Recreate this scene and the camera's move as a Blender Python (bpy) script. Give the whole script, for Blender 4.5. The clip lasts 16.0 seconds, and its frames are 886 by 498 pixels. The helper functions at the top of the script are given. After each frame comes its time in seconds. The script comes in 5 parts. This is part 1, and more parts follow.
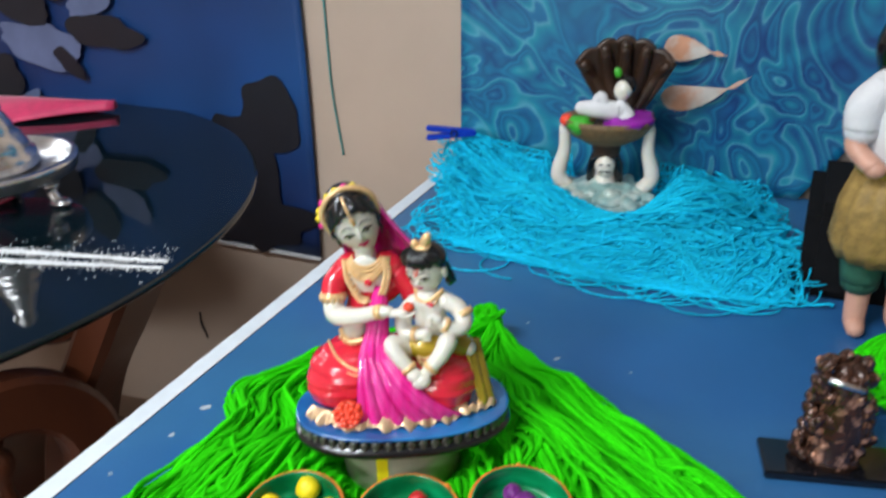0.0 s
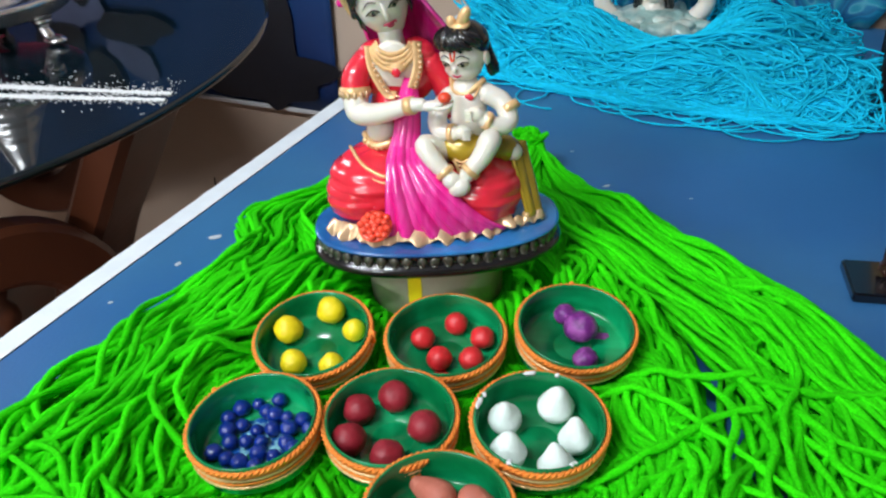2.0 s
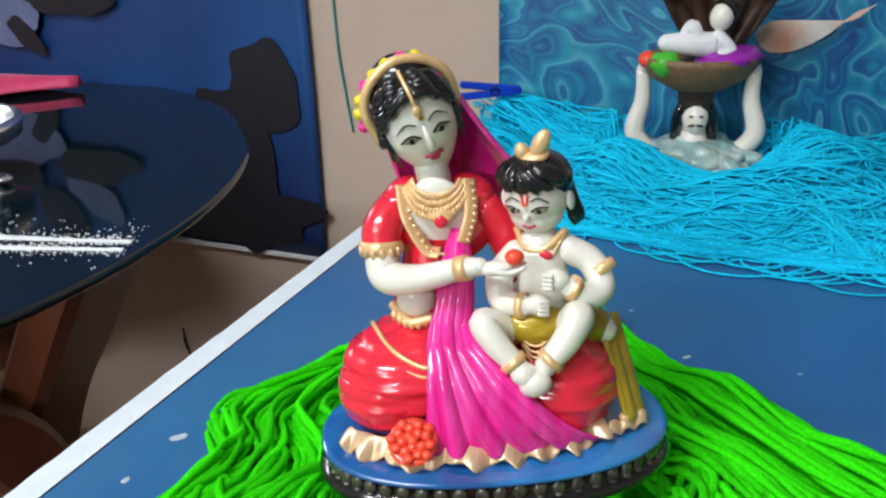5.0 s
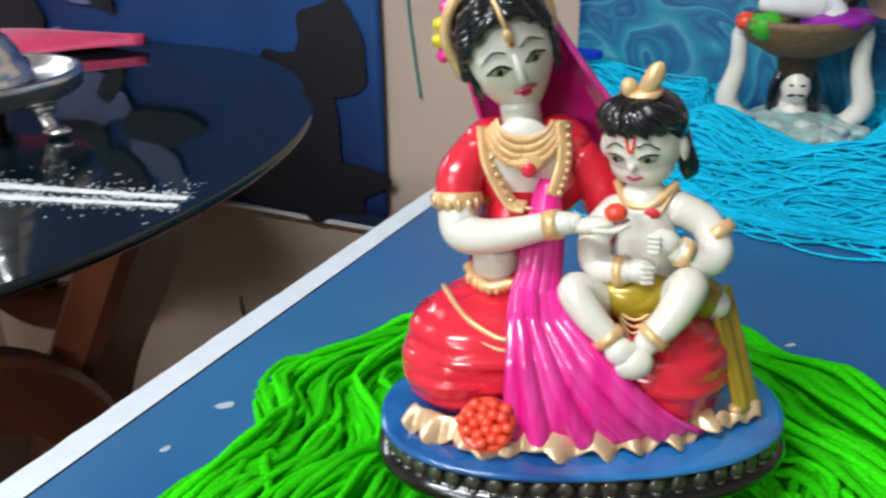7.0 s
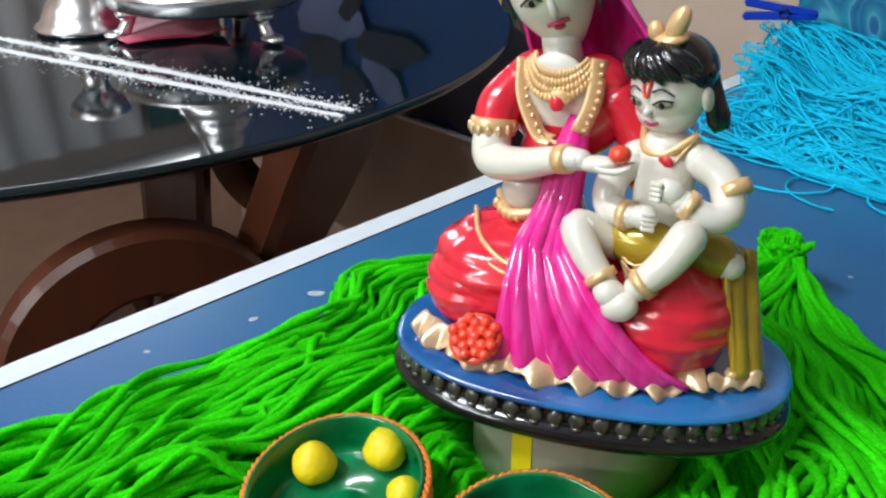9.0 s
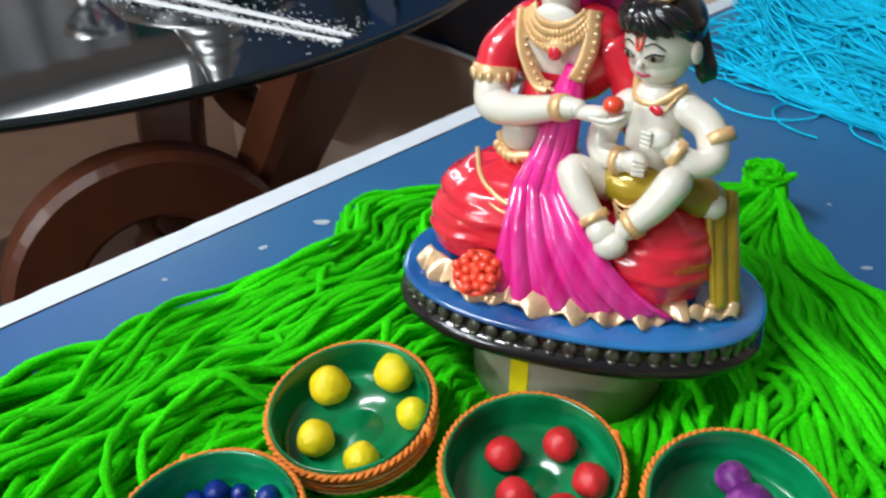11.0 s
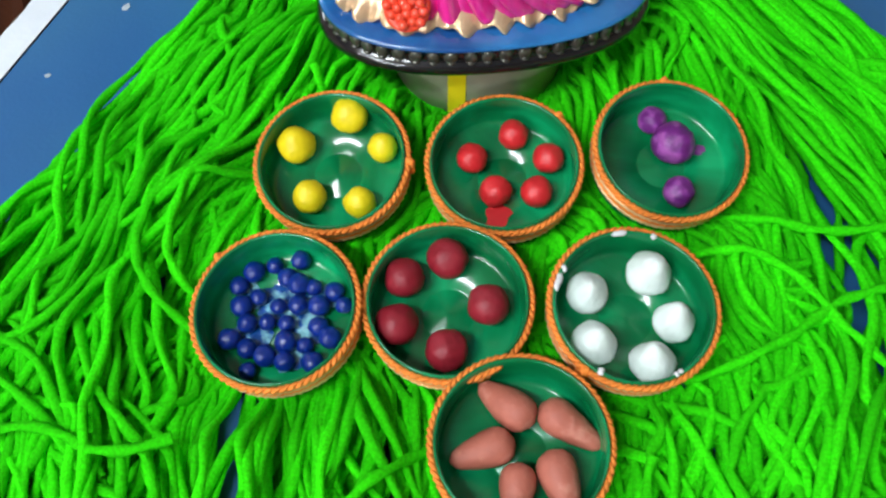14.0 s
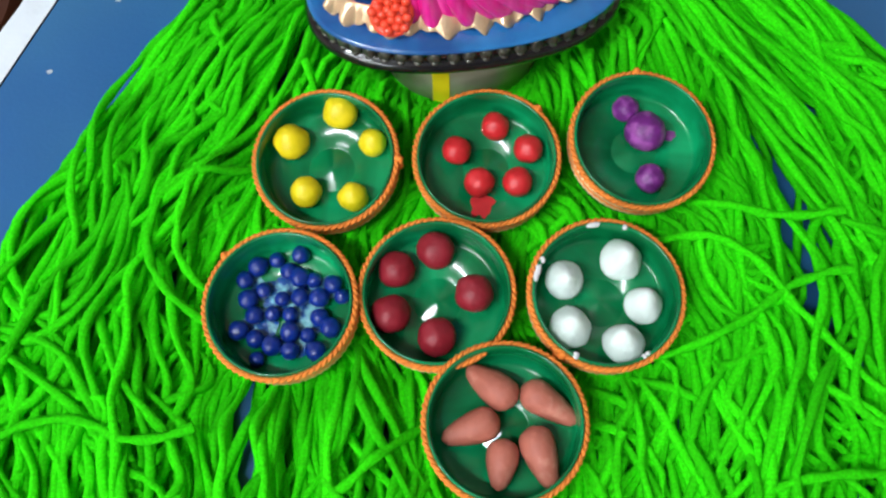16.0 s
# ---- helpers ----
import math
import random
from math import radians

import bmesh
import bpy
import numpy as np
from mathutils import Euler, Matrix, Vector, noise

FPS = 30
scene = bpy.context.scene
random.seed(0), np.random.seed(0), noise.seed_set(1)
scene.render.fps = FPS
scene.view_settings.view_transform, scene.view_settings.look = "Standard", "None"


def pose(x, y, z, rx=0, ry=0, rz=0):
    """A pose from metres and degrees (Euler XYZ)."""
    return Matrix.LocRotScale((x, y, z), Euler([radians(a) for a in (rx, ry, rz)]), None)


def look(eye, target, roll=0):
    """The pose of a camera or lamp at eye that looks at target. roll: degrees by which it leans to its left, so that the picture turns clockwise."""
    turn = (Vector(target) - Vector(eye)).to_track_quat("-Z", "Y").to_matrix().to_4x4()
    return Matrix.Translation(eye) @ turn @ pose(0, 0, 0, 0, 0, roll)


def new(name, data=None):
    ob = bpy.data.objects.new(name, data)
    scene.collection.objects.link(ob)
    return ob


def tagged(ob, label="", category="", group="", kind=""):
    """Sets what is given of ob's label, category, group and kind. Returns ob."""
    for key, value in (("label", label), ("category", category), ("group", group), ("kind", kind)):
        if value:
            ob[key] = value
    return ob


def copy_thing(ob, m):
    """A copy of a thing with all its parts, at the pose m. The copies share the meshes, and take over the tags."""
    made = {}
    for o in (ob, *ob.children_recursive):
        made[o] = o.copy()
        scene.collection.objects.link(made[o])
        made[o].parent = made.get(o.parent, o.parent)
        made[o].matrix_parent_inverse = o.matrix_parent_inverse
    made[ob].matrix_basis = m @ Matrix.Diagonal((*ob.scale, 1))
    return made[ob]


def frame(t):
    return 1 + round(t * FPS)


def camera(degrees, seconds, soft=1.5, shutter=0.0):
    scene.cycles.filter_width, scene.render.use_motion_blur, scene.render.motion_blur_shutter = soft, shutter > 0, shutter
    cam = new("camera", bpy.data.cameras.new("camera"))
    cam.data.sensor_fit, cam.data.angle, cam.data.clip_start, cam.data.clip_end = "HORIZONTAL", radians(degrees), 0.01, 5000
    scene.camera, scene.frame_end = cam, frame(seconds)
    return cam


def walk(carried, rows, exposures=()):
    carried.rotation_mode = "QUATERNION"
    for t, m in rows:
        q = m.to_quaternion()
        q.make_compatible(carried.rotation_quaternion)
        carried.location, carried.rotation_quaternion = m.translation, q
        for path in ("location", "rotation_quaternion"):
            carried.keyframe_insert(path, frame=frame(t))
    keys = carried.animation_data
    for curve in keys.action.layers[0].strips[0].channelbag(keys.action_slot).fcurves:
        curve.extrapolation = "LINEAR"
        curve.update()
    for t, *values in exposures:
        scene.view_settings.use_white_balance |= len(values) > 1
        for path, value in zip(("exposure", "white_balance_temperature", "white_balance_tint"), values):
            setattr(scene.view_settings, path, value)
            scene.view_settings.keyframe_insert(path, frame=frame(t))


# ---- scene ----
cam = camera(54.0, 16.0, soft=2.3, shutter=0.5)
PATH = [
    (0, (0.1115, 0.1179, 1.2197), (-0.1094, 1.9055, 0.3934), -1.5),
    (0.5, (0.0985, 0.1294, 1.1721), (-0.1849, 1.8749, 0.2795), -1.8),
    (1, (0.0957, 0.1397, 1.1444), (-0.1982, 1.8500, 0.1884), -2.3),
    (1.5, (0.0928, 0.1500, 1.1266), (-0.1903, 1.8328, 0.1200), -2.6),
    (2, (0.0892, 0.1678, 1.1167), (-0.1693, 1.8396, 0.0853), -2.7),
    (2.5, (0.0786, 0.2025, 1.0909), (-0.1320, 1.8806, 0.0586), -2.3),
    (3, (0.0661, 0.2347, 1.0869), (-0.1038, 1.9224, 0.0616), -2.3),
    (3.5, (0.0538, 0.2512, 1.0949), (-0.0960, 1.9626, 0.1061), -2.8),
    (4, (0.0348, 0.2761, 1.1008), (-0.1240, 2.0301, 0.1923), -2.6),
    (4.2, (0.0332, 0.2840, 1.0968), (-0.1336, 2.0551, 0.2260), -2.5),
    (6.3, (0.0084, 0.3743, 1.0305), (-0.2434, 2.2043, 0.3132), -1.6),
    (6.5, (0.0093, 0.3740, 1.0305), (-0.2493, 2.1927, 0.2874), -1.5),
    (7, (0.0081, 0.3703, 1.0334), (-0.3248, 2.1527, 0.2349), -1.7),
    (7.5, (0.0326, 0.3592, 1.0453), (-0.5545, 2.0648, 0.2240), -2.0),
    (8, (0.0727, 0.3670, 1.0334), (-0.6234, 2.0195, 0.1903), -1.1),
    (8.5, (0.0895, 0.3740, 1.0364), (-0.6925, 1.9576, 0.1378), -1.2),
    (8.7, (0.0983, 0.3784, 1.0295), (-0.7281, 1.9411, 0.1329), -0.7),
    (10.8, (0.1085, 0.3585, 1.0503), (-0.7079, 1.8366, 0.0140), 0.4),
    (11, (0.1047, 0.3597, 1.0552), (-0.6652, 1.8300, -0.0266), 0.0),
    (11.5, (0.0887, 0.3618, 1.0770), (-0.5615, 1.8317, -0.0811), -0.2),
    (12, (0.0539, 0.3637, 1.0760), (-0.4500, 1.8381, -0.1475), -0.3),
    (12.5, (0.0483, 0.3624, 1.0721), (-0.2614, 1.7007, -0.3565), -1.6),
    (13, (0.0199, 0.3487, 1.0800), (-0.1585, 1.5110, -0.5150), -2.5),
    (13.5, (0.0073, 0.3549, 1.1087), (-0.1052, 1.3864, -0.5794), -1.8),
    (14, (0.0152, 0.3503, 1.1345), (-0.0772, 1.3252, -0.5884), -0.6),
    (14.5, (0.0202, 0.3528, 1.1484), (-0.0688, 1.2422, -0.6201), -1.3),
    (15, (0.0163, 0.3697, 1.1721), (-0.0769, 1.1917, -0.6280), -2.5),
    (15.5, (0.0162, 0.3760, 1.1830), (-0.0607, 1.1708, -0.6300), -1.9),
    (16, (0.0175, 0.3735, 1.1840), (-0.0509, 1.1531, -0.6359), -1.7),
]
walk(cam, [(t, look(eye, target, roll)) for t, eye, target, roll in PATH],
     [(0, 0.1), (4, 0.1), (8.7, 0.05), (12, 0.05), (13, 0.08), (14.5, 0.0), (16, 0.0)])

# ---- world, lamps, exposure ----
ANG = -16.9
ROOM = pose(0, 0, 0, 0, 0, ANG)
T = 0.76                      # table top
UL, UR, VF, VB = -0.458, 1.076, -1.34, 1.395   # table outline in the room's own axes
WALL = 1.42
CEIL = 2.75

world = bpy.data.worlds.new("world")
scene.world = world
world.use_nodes = True
world.node_tree.nodes["Background"].inputs["Color"].default_value = (0.75, 0.85, 1.0, 1)
world.node_tree.nodes["Background"].inputs["Strength"].default_value = 0.02


def area_lamp(name, m, sx, sy, watts, colour):
    d = bpy.data.lights.new(name, "AREA")
    d.shape, d.size, d.size_y, d.energy, d.color = "RECTANGLE", sx, sy, watts, colour
    ob = new(name, d)
    ob.matrix_world = m
    return ob


LAMPS = [(-0.80, -0.50, 43.0), (-1.30, -1.55, 22.0)]
for lu, lv, lw in LAMPS:
    area_lamp("tube_lamp_light", ROOM @ pose(lu, lv, CEIL - 0.12), 1.2, 0.10, lw, (0.88, 0.95, 1.0))
# added frontal fill from the unseen south side, brightens the statue's faces
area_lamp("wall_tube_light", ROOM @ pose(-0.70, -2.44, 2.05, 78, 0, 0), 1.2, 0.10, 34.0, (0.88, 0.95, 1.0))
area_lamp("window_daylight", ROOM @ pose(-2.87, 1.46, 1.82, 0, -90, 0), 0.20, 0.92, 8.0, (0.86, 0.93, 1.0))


# ---- materials ----
def mat(name, colour, rough=0.5, metal=0.0, spec=0.5, coat=0.0, var=0.15, scale=40.0, bump=0.0, bscale=200.0,
        second=None, mix=(0.45, 0.62), detail=4.0, rand=0.0, trans=0.0, sss=0.0, big=6.0, sheen=0.0, coords="Object", stretch=None):
    m = bpy.data.materials.new(name)
    m.use_nodes = True
    nt = m.node_tree
    b = nt.nodes["Principled BSDF"]
    b.inputs["Roughness"].default_value = rough
    b.inputs["Metallic"].default_value = metal
    b.inputs["Specular IOR Level"].default_value = spec
    b.inputs["Coat Weight"].default_value = coat
    b.inputs["Coat Roughness"].default_value = 0.08
    b.inputs["Transmission Weight"].default_value = trans
    b.inputs["Sheen Weight"].default_value = sheen
    if sss:
        b.inputs["Subsurface Weight"].default_value = sss
        b.inputs["Subsurface Radius"].default_value = (0.004, 0.003, 0.002)
    tc = nt.nodes.new("ShaderNodeTexCoord")
    src = tc.outputs[coords]
    if stretch:
        mp = nt.nodes.new("ShaderNodeMapping")
        mp.inputs["Scale"].default_value = stretch
        nt.links.new(src, mp.inputs["Vector"])
        src = mp.outputs["Vector"]

    def tex(sc, det):
        n = nt.nodes.new("ShaderNodeTexNoise")
        n.inputs["Scale"].default_value = sc
        n.inputs["Detail"].default_value = det
        nt.links.new(src, n.inputs["Vector"])
        return n.outputs["Fac"]

    col = nt.nodes.new("ShaderNodeRGB")
    col.outputs[0].default_value = (*colour, 1)
    out = col.outputs[0]
    if second:
        r = nt.nodes.new("ShaderNodeMapRange")
        r.inputs["From Min"].default_value, r.inputs["From Max"].default_value = mix
        nt.links.new(tex(big, detail), r.inputs["Value"])
        mx = nt.nodes.new("ShaderNodeMix")
        mx.data_type = "RGBA"
        nt.links.new(r.outputs[0], mx.inputs[0])
        nt.links.new(out, mx.inputs[6])
        mx.inputs[7].default_value = (*second, 1)
        out = mx.outputs[2]
    hsv = nt.nodes.new("ShaderNodeHueSaturation")
    nt.links.new(out, hsv.inputs["Color"])
    r = nt.nodes.new("ShaderNodeMapRange")
    r.inputs["From Min"].default_value, r.inputs["From Max"].default_value = 0.25, 0.75
    r.inputs["To Min"].default_value, r.inputs["To Max"].default_value = 1 - var, 1 + var
    nt.links.new(tex(scale, detail), r.inputs["Value"])
    val = r.outputs[0]
    if rand:
        g = nt.nodes.new("ShaderNodeNewGeometry")
        r2 = nt.nodes.new("ShaderNodeMapRange")
        r2.inputs["To Min"].default_value, r2.inputs["To Max"].default_value = 1 - rand, 1 + rand
        nt.links.new(g.outputs["Random Per Island"], r2.inputs["Value"])
        mu = nt.nodes.new("ShaderNodeMath")
        mu.operation = "MULTIPLY"
        nt.links.new(val, mu.inputs[0])
        nt.links.new(r2.outputs[0], mu.inputs[1])
        val = mu.outputs[0]
    nt.links.new(val, hsv.inputs["Value"])
    nt.links.new(hsv.outputs[0], b.inputs["Base Color"])
    if bump:
        bp = nt.nodes.new("ShaderNodeBump")
        bp.inputs["Strength"].default_value = bump
        bp.inputs["Distance"].default_value = 0.002
        nt.links.new(tex(bscale, 5.0), bp.inputs["Height"])
        nt.links.new(bp.outputs[0], b.inputs["Normal"])
    return m


M = {}
M["table"] = mat("blue_table_paint", (0.024, 0.120, 0.318), 0.36, spec=0.40, var=0.10, scale=9, bump=0.10, bscale=420, second=(0.036, 0.148, 0.320), big=3.0)
M["line"] = mat("white_line_paint", (0.74, 0.80, 0.86), 0.5, var=0.05, scale=60, bump=0.15, bscale=300)
M["chip"] = mat("scuffed_bare_patch", (0.45, 0.52, 0.58), 0.7, var=0.2, scale=300)
M["ply"] = mat("table_board_edge", (0.10, 0.07, 0.05), 0.7, var=0.2, scale=80)
M["steel"] = mat("dark_painted_steel", (0.03, 0.03, 0.035), 0.4, metal=0.6, var=0.1)
M["wall"] = mat("beige_wall_paint", (0.50, 0.39, 0.31), 0.7, var=0.06, scale=8, bump=0.12, bscale=90, second=(0.46, 0.355, 0.28), big=2.0)
M["floor"] = mat("brown_floor_tile", (0.16, 0.09, 0.06), 0.35, var=0.15, scale=14, bump=0.05)
M["ceil"] = mat("white_ceiling_paint", (0.75, 0.74, 0.70), 0.8, var=0.04, scale=5)
M["yarn"] = mat("lime_green_wool", (0.034, 0.70, 0.004), 0.9, spec=0.08, var=0.24, scale=700, bump=0.6, bscale=1300, rand=0.20, sheen=0.0)
M["teal"] = mat("turquoise_wool", (0.008, 0.57, 0.85), 0.9, spec=0.1, var=0.2, scale=900, bump=0.4, bscale=1500, rand=0.22, sheen=0.0)
M["lid"] = mat("green_enamel", (0.002, 0.165, 0.050), 0.16, spec=0.40, coat=0.25, var=0.25, scale=55, second=(0.004, 0.30, 0.11), big=34, mix=(0.42, 0.64), bump=0.06, bscale=70, stretch=(1, 0.35, 1))
M["cord"] = mat("orange_braided_cord", (0.84, 0.24, 0.03), 0.75, var=0.2, scale=400, rand=0.15, bump=0.3, bscale=900)
M["gold"] = mat("gold_paint", (0.84, 0.54, 0.26), 0.32, metal=0.3, var=0.15, scale=120, bump=0.1, bscale=300)
M["hem"] = mat("pale_gold_leaf", (0.80, 0.56, 0.34), 0.25, metal=0.45, var=0.15, scale=160, bump=0.2, bscale=350)
M["skin"] = mat("ivory_gloss_resin", (0.78, 0.74, 0.66), 0.30, spec=0.5, coat=0.3, var=0.04, scale=60, sss=0.35)
M["eye"] = mat("painted_olive_eye", (0.30, 0.27, 0.19), 0.3, var=0.2, scale=500)
M["brow"] = mat("painted_brow", (0.06, 0.05, 0.045), 0.4, var=0.2, scale=500)
M["lip"] = mat("painted_rose_lip", (0.50, 0.03, 0.09), 0.3, coat=0.3, var=0.1, scale=300)
M["red"] = mat("red_gloss_paint", (0.75, 0.02, 0.045), 0.2, coat=0.6, var=0.12, scale=70, bump=0.06, bscale=140)
M["pink"] = mat("magenta_gloss_paint", (0.78, 0.015, 0.27), 0.2, coat=0.6, var=0.18, scale=90, bump=0.06, bscale=140, second=(0.82, 0.06, 0.36), big=55, mix=(0.45, 0.65), stretch=(2.2, 1, 0.5))
M["black"] = mat("black_gloss_paint", (0.006, 0.006, 0.008), 0.14, coat=0.6, var=0.1, scale=90)
M["blue"] = mat("blue_gloss_base", (0.012, 0.085, 0.30), 0.15, coat=0.7, var=0.25, scale=30, second=(0.02, 0.16, 0.42), big=25)
M["bead"] = mat("tarnished_silver_beads", (0.12, 0.12, 0.10), 0.28, metal=0.6, var=0.35, scale=250, second=(0.05, 0.05, 0.045), big=220, mix=(0.48, 0.7))
M["olive"] = mat("old_gold_cloth_paint", (0.42, 0.29, 0.02), 0.22, metal=0.2, coat=0.5, var=0.15, scale=90)
M["coral"] = mat("coral_red_paint", (0.85, 0.07, 0.03), 0.25, coat=0.5, var=0.12, scale=150)
M["tin"] = mat("pale_tin_wrap", (0.33, 0.32, 0.23), 0.35, metal=0.15, var=0.1, scale=60)
M["tinyel"] = mat("yellow_tape", (0.80, 0.62, 0.01), 0.4, var=0.08)
M["c_yel"] = mat("yellow_clay", (0.84, 0.66, 0.008), 0.45, var=0.08, scale=160, bump=0.3, bscale=260, second=(0.86, 0.74, 0.35), big=60, mix=(0.66, 0.8))
M["c_red"] = mat("red_clay", (0.62, 0.02, 0.025), 0.42, var=0.10, scale=160, bump=0.25, bscale=260)
M["c_mar"] = mat("maroon_clay", (0.27, 0.010, 0.022), 0.5, var=0.14, scale=160, bump=0.3, bscale=240)
M["c_pur"] = mat("purple_clay", (0.16, 0.015, 0.20), 0.45, var=0.3, scale=180, bump=0.5, bscale=220, second=(0.30, 0.07, 0.32), big=150)
M["c_whi"] = mat("white_clay", (0.76, 0.86, 0.82), 0.6, var=0.05, scale=160, bump=0.4, bscale=230)
M["c_bro"] = mat("terracotta_clay", (0.46, 0.135, 0.09), 0.6, var=0.10, scale=150, bump=0.3, bscale=260, second=(0.58, 0.25, 0.18), big=130, mix=(0.55, 0.75))
M["c_blu"] = mat("navy_clay", (0.002, 0.022, 0.21), 0.32, coat=0.1, var=0.25, scale=160, bump=0.3, bscale=260)
# blue smear; its pale cyan second colour is glare painted in
M["smear"] = mat("blue_smear_with_glare", (0.005, 0.06, 0.26), 0.12, coat=0.6, var=0.4, scale=160, bump=1.0, bscale=190, second=(0.22, 0.52, 0.58), big=150, mix=(0.44, 0.58))
M["glass"] = mat("smoked_table_glass", (0.003, 0.009, 0.013), 0.040, spec=0.75, coat=0.0, var=0.05, trans=0.0)
M["silver"] = mat("polished_silver", (0.86, 0.86, 0.87), 0.24, metal=1.0, var=0.06, scale=60, bump=0.05, bscale=200)
M["satin"] = mat("deep_pink_satin", (0.62, 0.03, 0.12), 0.45, sheen=0.4, var=0.15, scale=60, bump=0.2, bscale=400)
M["powder"] = mat("white_rangoli_powder", (0.80, 0.82, 0.84), 0.95, var=0.06, scale=600, bump=0.5, bscale=900)
M["wood"] = mat("red_brown_polished_wood", (0.105, 0.030, 0.013), 0.35, coat=0.1, var=0.25, scale=18, stretch=(1, 1, 0.25), second=(0.055, 0.015, 0.007), big=9)
M["poster"] = mat("deep_blue_print", (0.004, 0.022, 0.10), 0.45, var=0.2, scale=5, second=(0.008, 0.085, 0.30), big=1.5, mix=(0.46, 0.66), detail=1.5)
M["posterdark"] = mat("black_print", (0.005, 0.006, 0.012), 0.5, var=0.2, scale=20)
M["posterlight"] = mat("grey_violet_print", (0.10, 0.13, 0.24), 0.5, var=0.3, scale=12)
M["cloth"] = mat("black_cloth", (0.006, 0.006, 0.007), 0.9, spec=0.15, var=0.2, scale=60, bump=0.2)
M["peg"] = mat("blue_plastic", (0.006, 0.045, 0.50), 0.3, var=0.1)
M["thread"] = mat("sea_green_thread", (0.03, 0.26, 0.26), 0.8, var=0.1)
M["stone"] = mat("pale_sea_green_resin", (0.26, 0.42, 0.40), 0.3, coat=0.3, var=0.35, scale=60, bump=0.3, bscale=120, second=(0.55, 0.62, 0.56), big=40)
M["basket"] = mat("brown_woven_paint", (0.17, 0.10, 0.04), 0.5, var=0.3, scale=200, bump=0.6, bscale=300)
M["hood"] = mat("dark_bronze_paint", (0.045, 0.022, 0.012), 0.4, var=0.3, scale=80, bump=0.3)
M["violet"] = mat("violet_paint", (0.30, 0.015, 0.36), 0.25, coat=0.4)
M["leaf"] = mat("bright_green_paint", (0.06, 0.45, 0.03), 0.4, var=0.15)
M["khaki"] = mat("gold_brocade_cloth", (0.30, 0.19, 0.05), 0.6, var=0.35, scale=120, bump=0.4, bscale=200)
M["dgreen"] = mat("dark_green_cloth", (0.02, 0.10, 0.06), 0.7, var=0.2, scale=80)
M["white"] = mat("white_cotton", (0.70, 0.70, 0.72), 0.8, var=0.06, scale=80, bump=0.2)
M["flesh"] = mat("painted_doll_flesh", (0.62, 0.33, 0.24), 0.4, var=0.08, scale=60)
# dark lacquer; the brighter copper patches are highlights put into the colour
M["bronze"] = mat("dark_copper_with_highlights", (0.055, 0.022, 0.013), 0.25, metal=0.4, coat=0.4, var=0.5, scale=120, bump=0.4, bscale=180, second=(0.45, 0.23, 0.15), big=110, mix=(0.54, 0.66))


def marbled(name):
    """Turquoise swirled print: bands of a warped noise field."""
    m = bpy.data.materials.new(name)
    m.use_nodes = True
    nt = m.node_tree
    b = nt.nodes["Principled BSDF"]
    b.inputs["Roughness"].default_value = 0.4
    tc = nt.nodes.new("ShaderNodeTexCoord")
    n1 = nt.nodes.new("ShaderNodeTexNoise")
    n1.inputs["Scale"].default_value, n1.inputs["Detail"].default_value = 4.2, 1.5
    n1.inputs["Distortion"].default_value = 3.0
    nt.links.new(tc.outputs["Object"], n1.inputs["Vector"])
    mu = nt.nodes.new("ShaderNodeMath")
    mu.operation = "MULTIPLY"
    mu.inputs[1].default_value = 7.0
    nt.links.new(n1.outputs["Fac"], mu.inputs[0])
    fr = nt.nodes.new("ShaderNodeMath")
    fr.operation = "FRACT"
    nt.links.new(mu.outputs[0], fr.inputs[0])
    cr = nt.nodes.new("ShaderNodeValToRGB")
    e = cr.color_ramp.elements
    e[0].position, e[0].color = 0.0, (0.004, 0.055, 0.17, 1)
    e[1].position, e[1].color = 1.0, (0.004, 0.06, 0.19, 1)
    for p, c in ((0.18, (0.004, 0.16, 0.28)), (0.36, (0.01, 0.30, 0.36)), (0.46, (0.13, 0.44, 0.52)), (0.52, (0.006, 0.13, 0.30)),
                 (0.72, (0.003, 0.03, 0.13)), (0.86, (0.004, 0.20, 0.36))):
        x = cr.color_ramp.elements.new(p)
        x.color = (*c, 1)
    nt.links.new(fr.outputs[0], cr.inputs[0])
    n2 = nt.nodes.new("ShaderNodeTexNoise")
    n2.inputs["Scale"].default_value, n2.inputs["Detail"].default_value, n2.inputs["Distortion"].default_value = 7.0, 3.0, 1.5
    nt.links.new(tc.outputs["Object"], n2.inputs["Vector"])
    c2 = nt.nodes.new("ShaderNodeValToRGB")
    e = c2.color_ramp.elements
    e[0].position, e[0].color = 0.34, (0.002, 0.035, 0.20, 1)
    e[1].position, e[1].color = 0.66, (0.012, 0.27, 0.44, 1)
    nt.links.new(n2.outputs["Fac"], c2.inputs[0])
    mx = nt.nodes.new("ShaderNodeMixRGB")
    mx.inputs["Fac"].default_value = 0.45
    nt.links.new(cr.outputs[0], mx.inputs["Color1"])
    nt.links.new(c2.outputs[0], mx.inputs["Color2"])
    nt.links.new(mx.outputs[0], b.inputs["Base Color"])
    return m


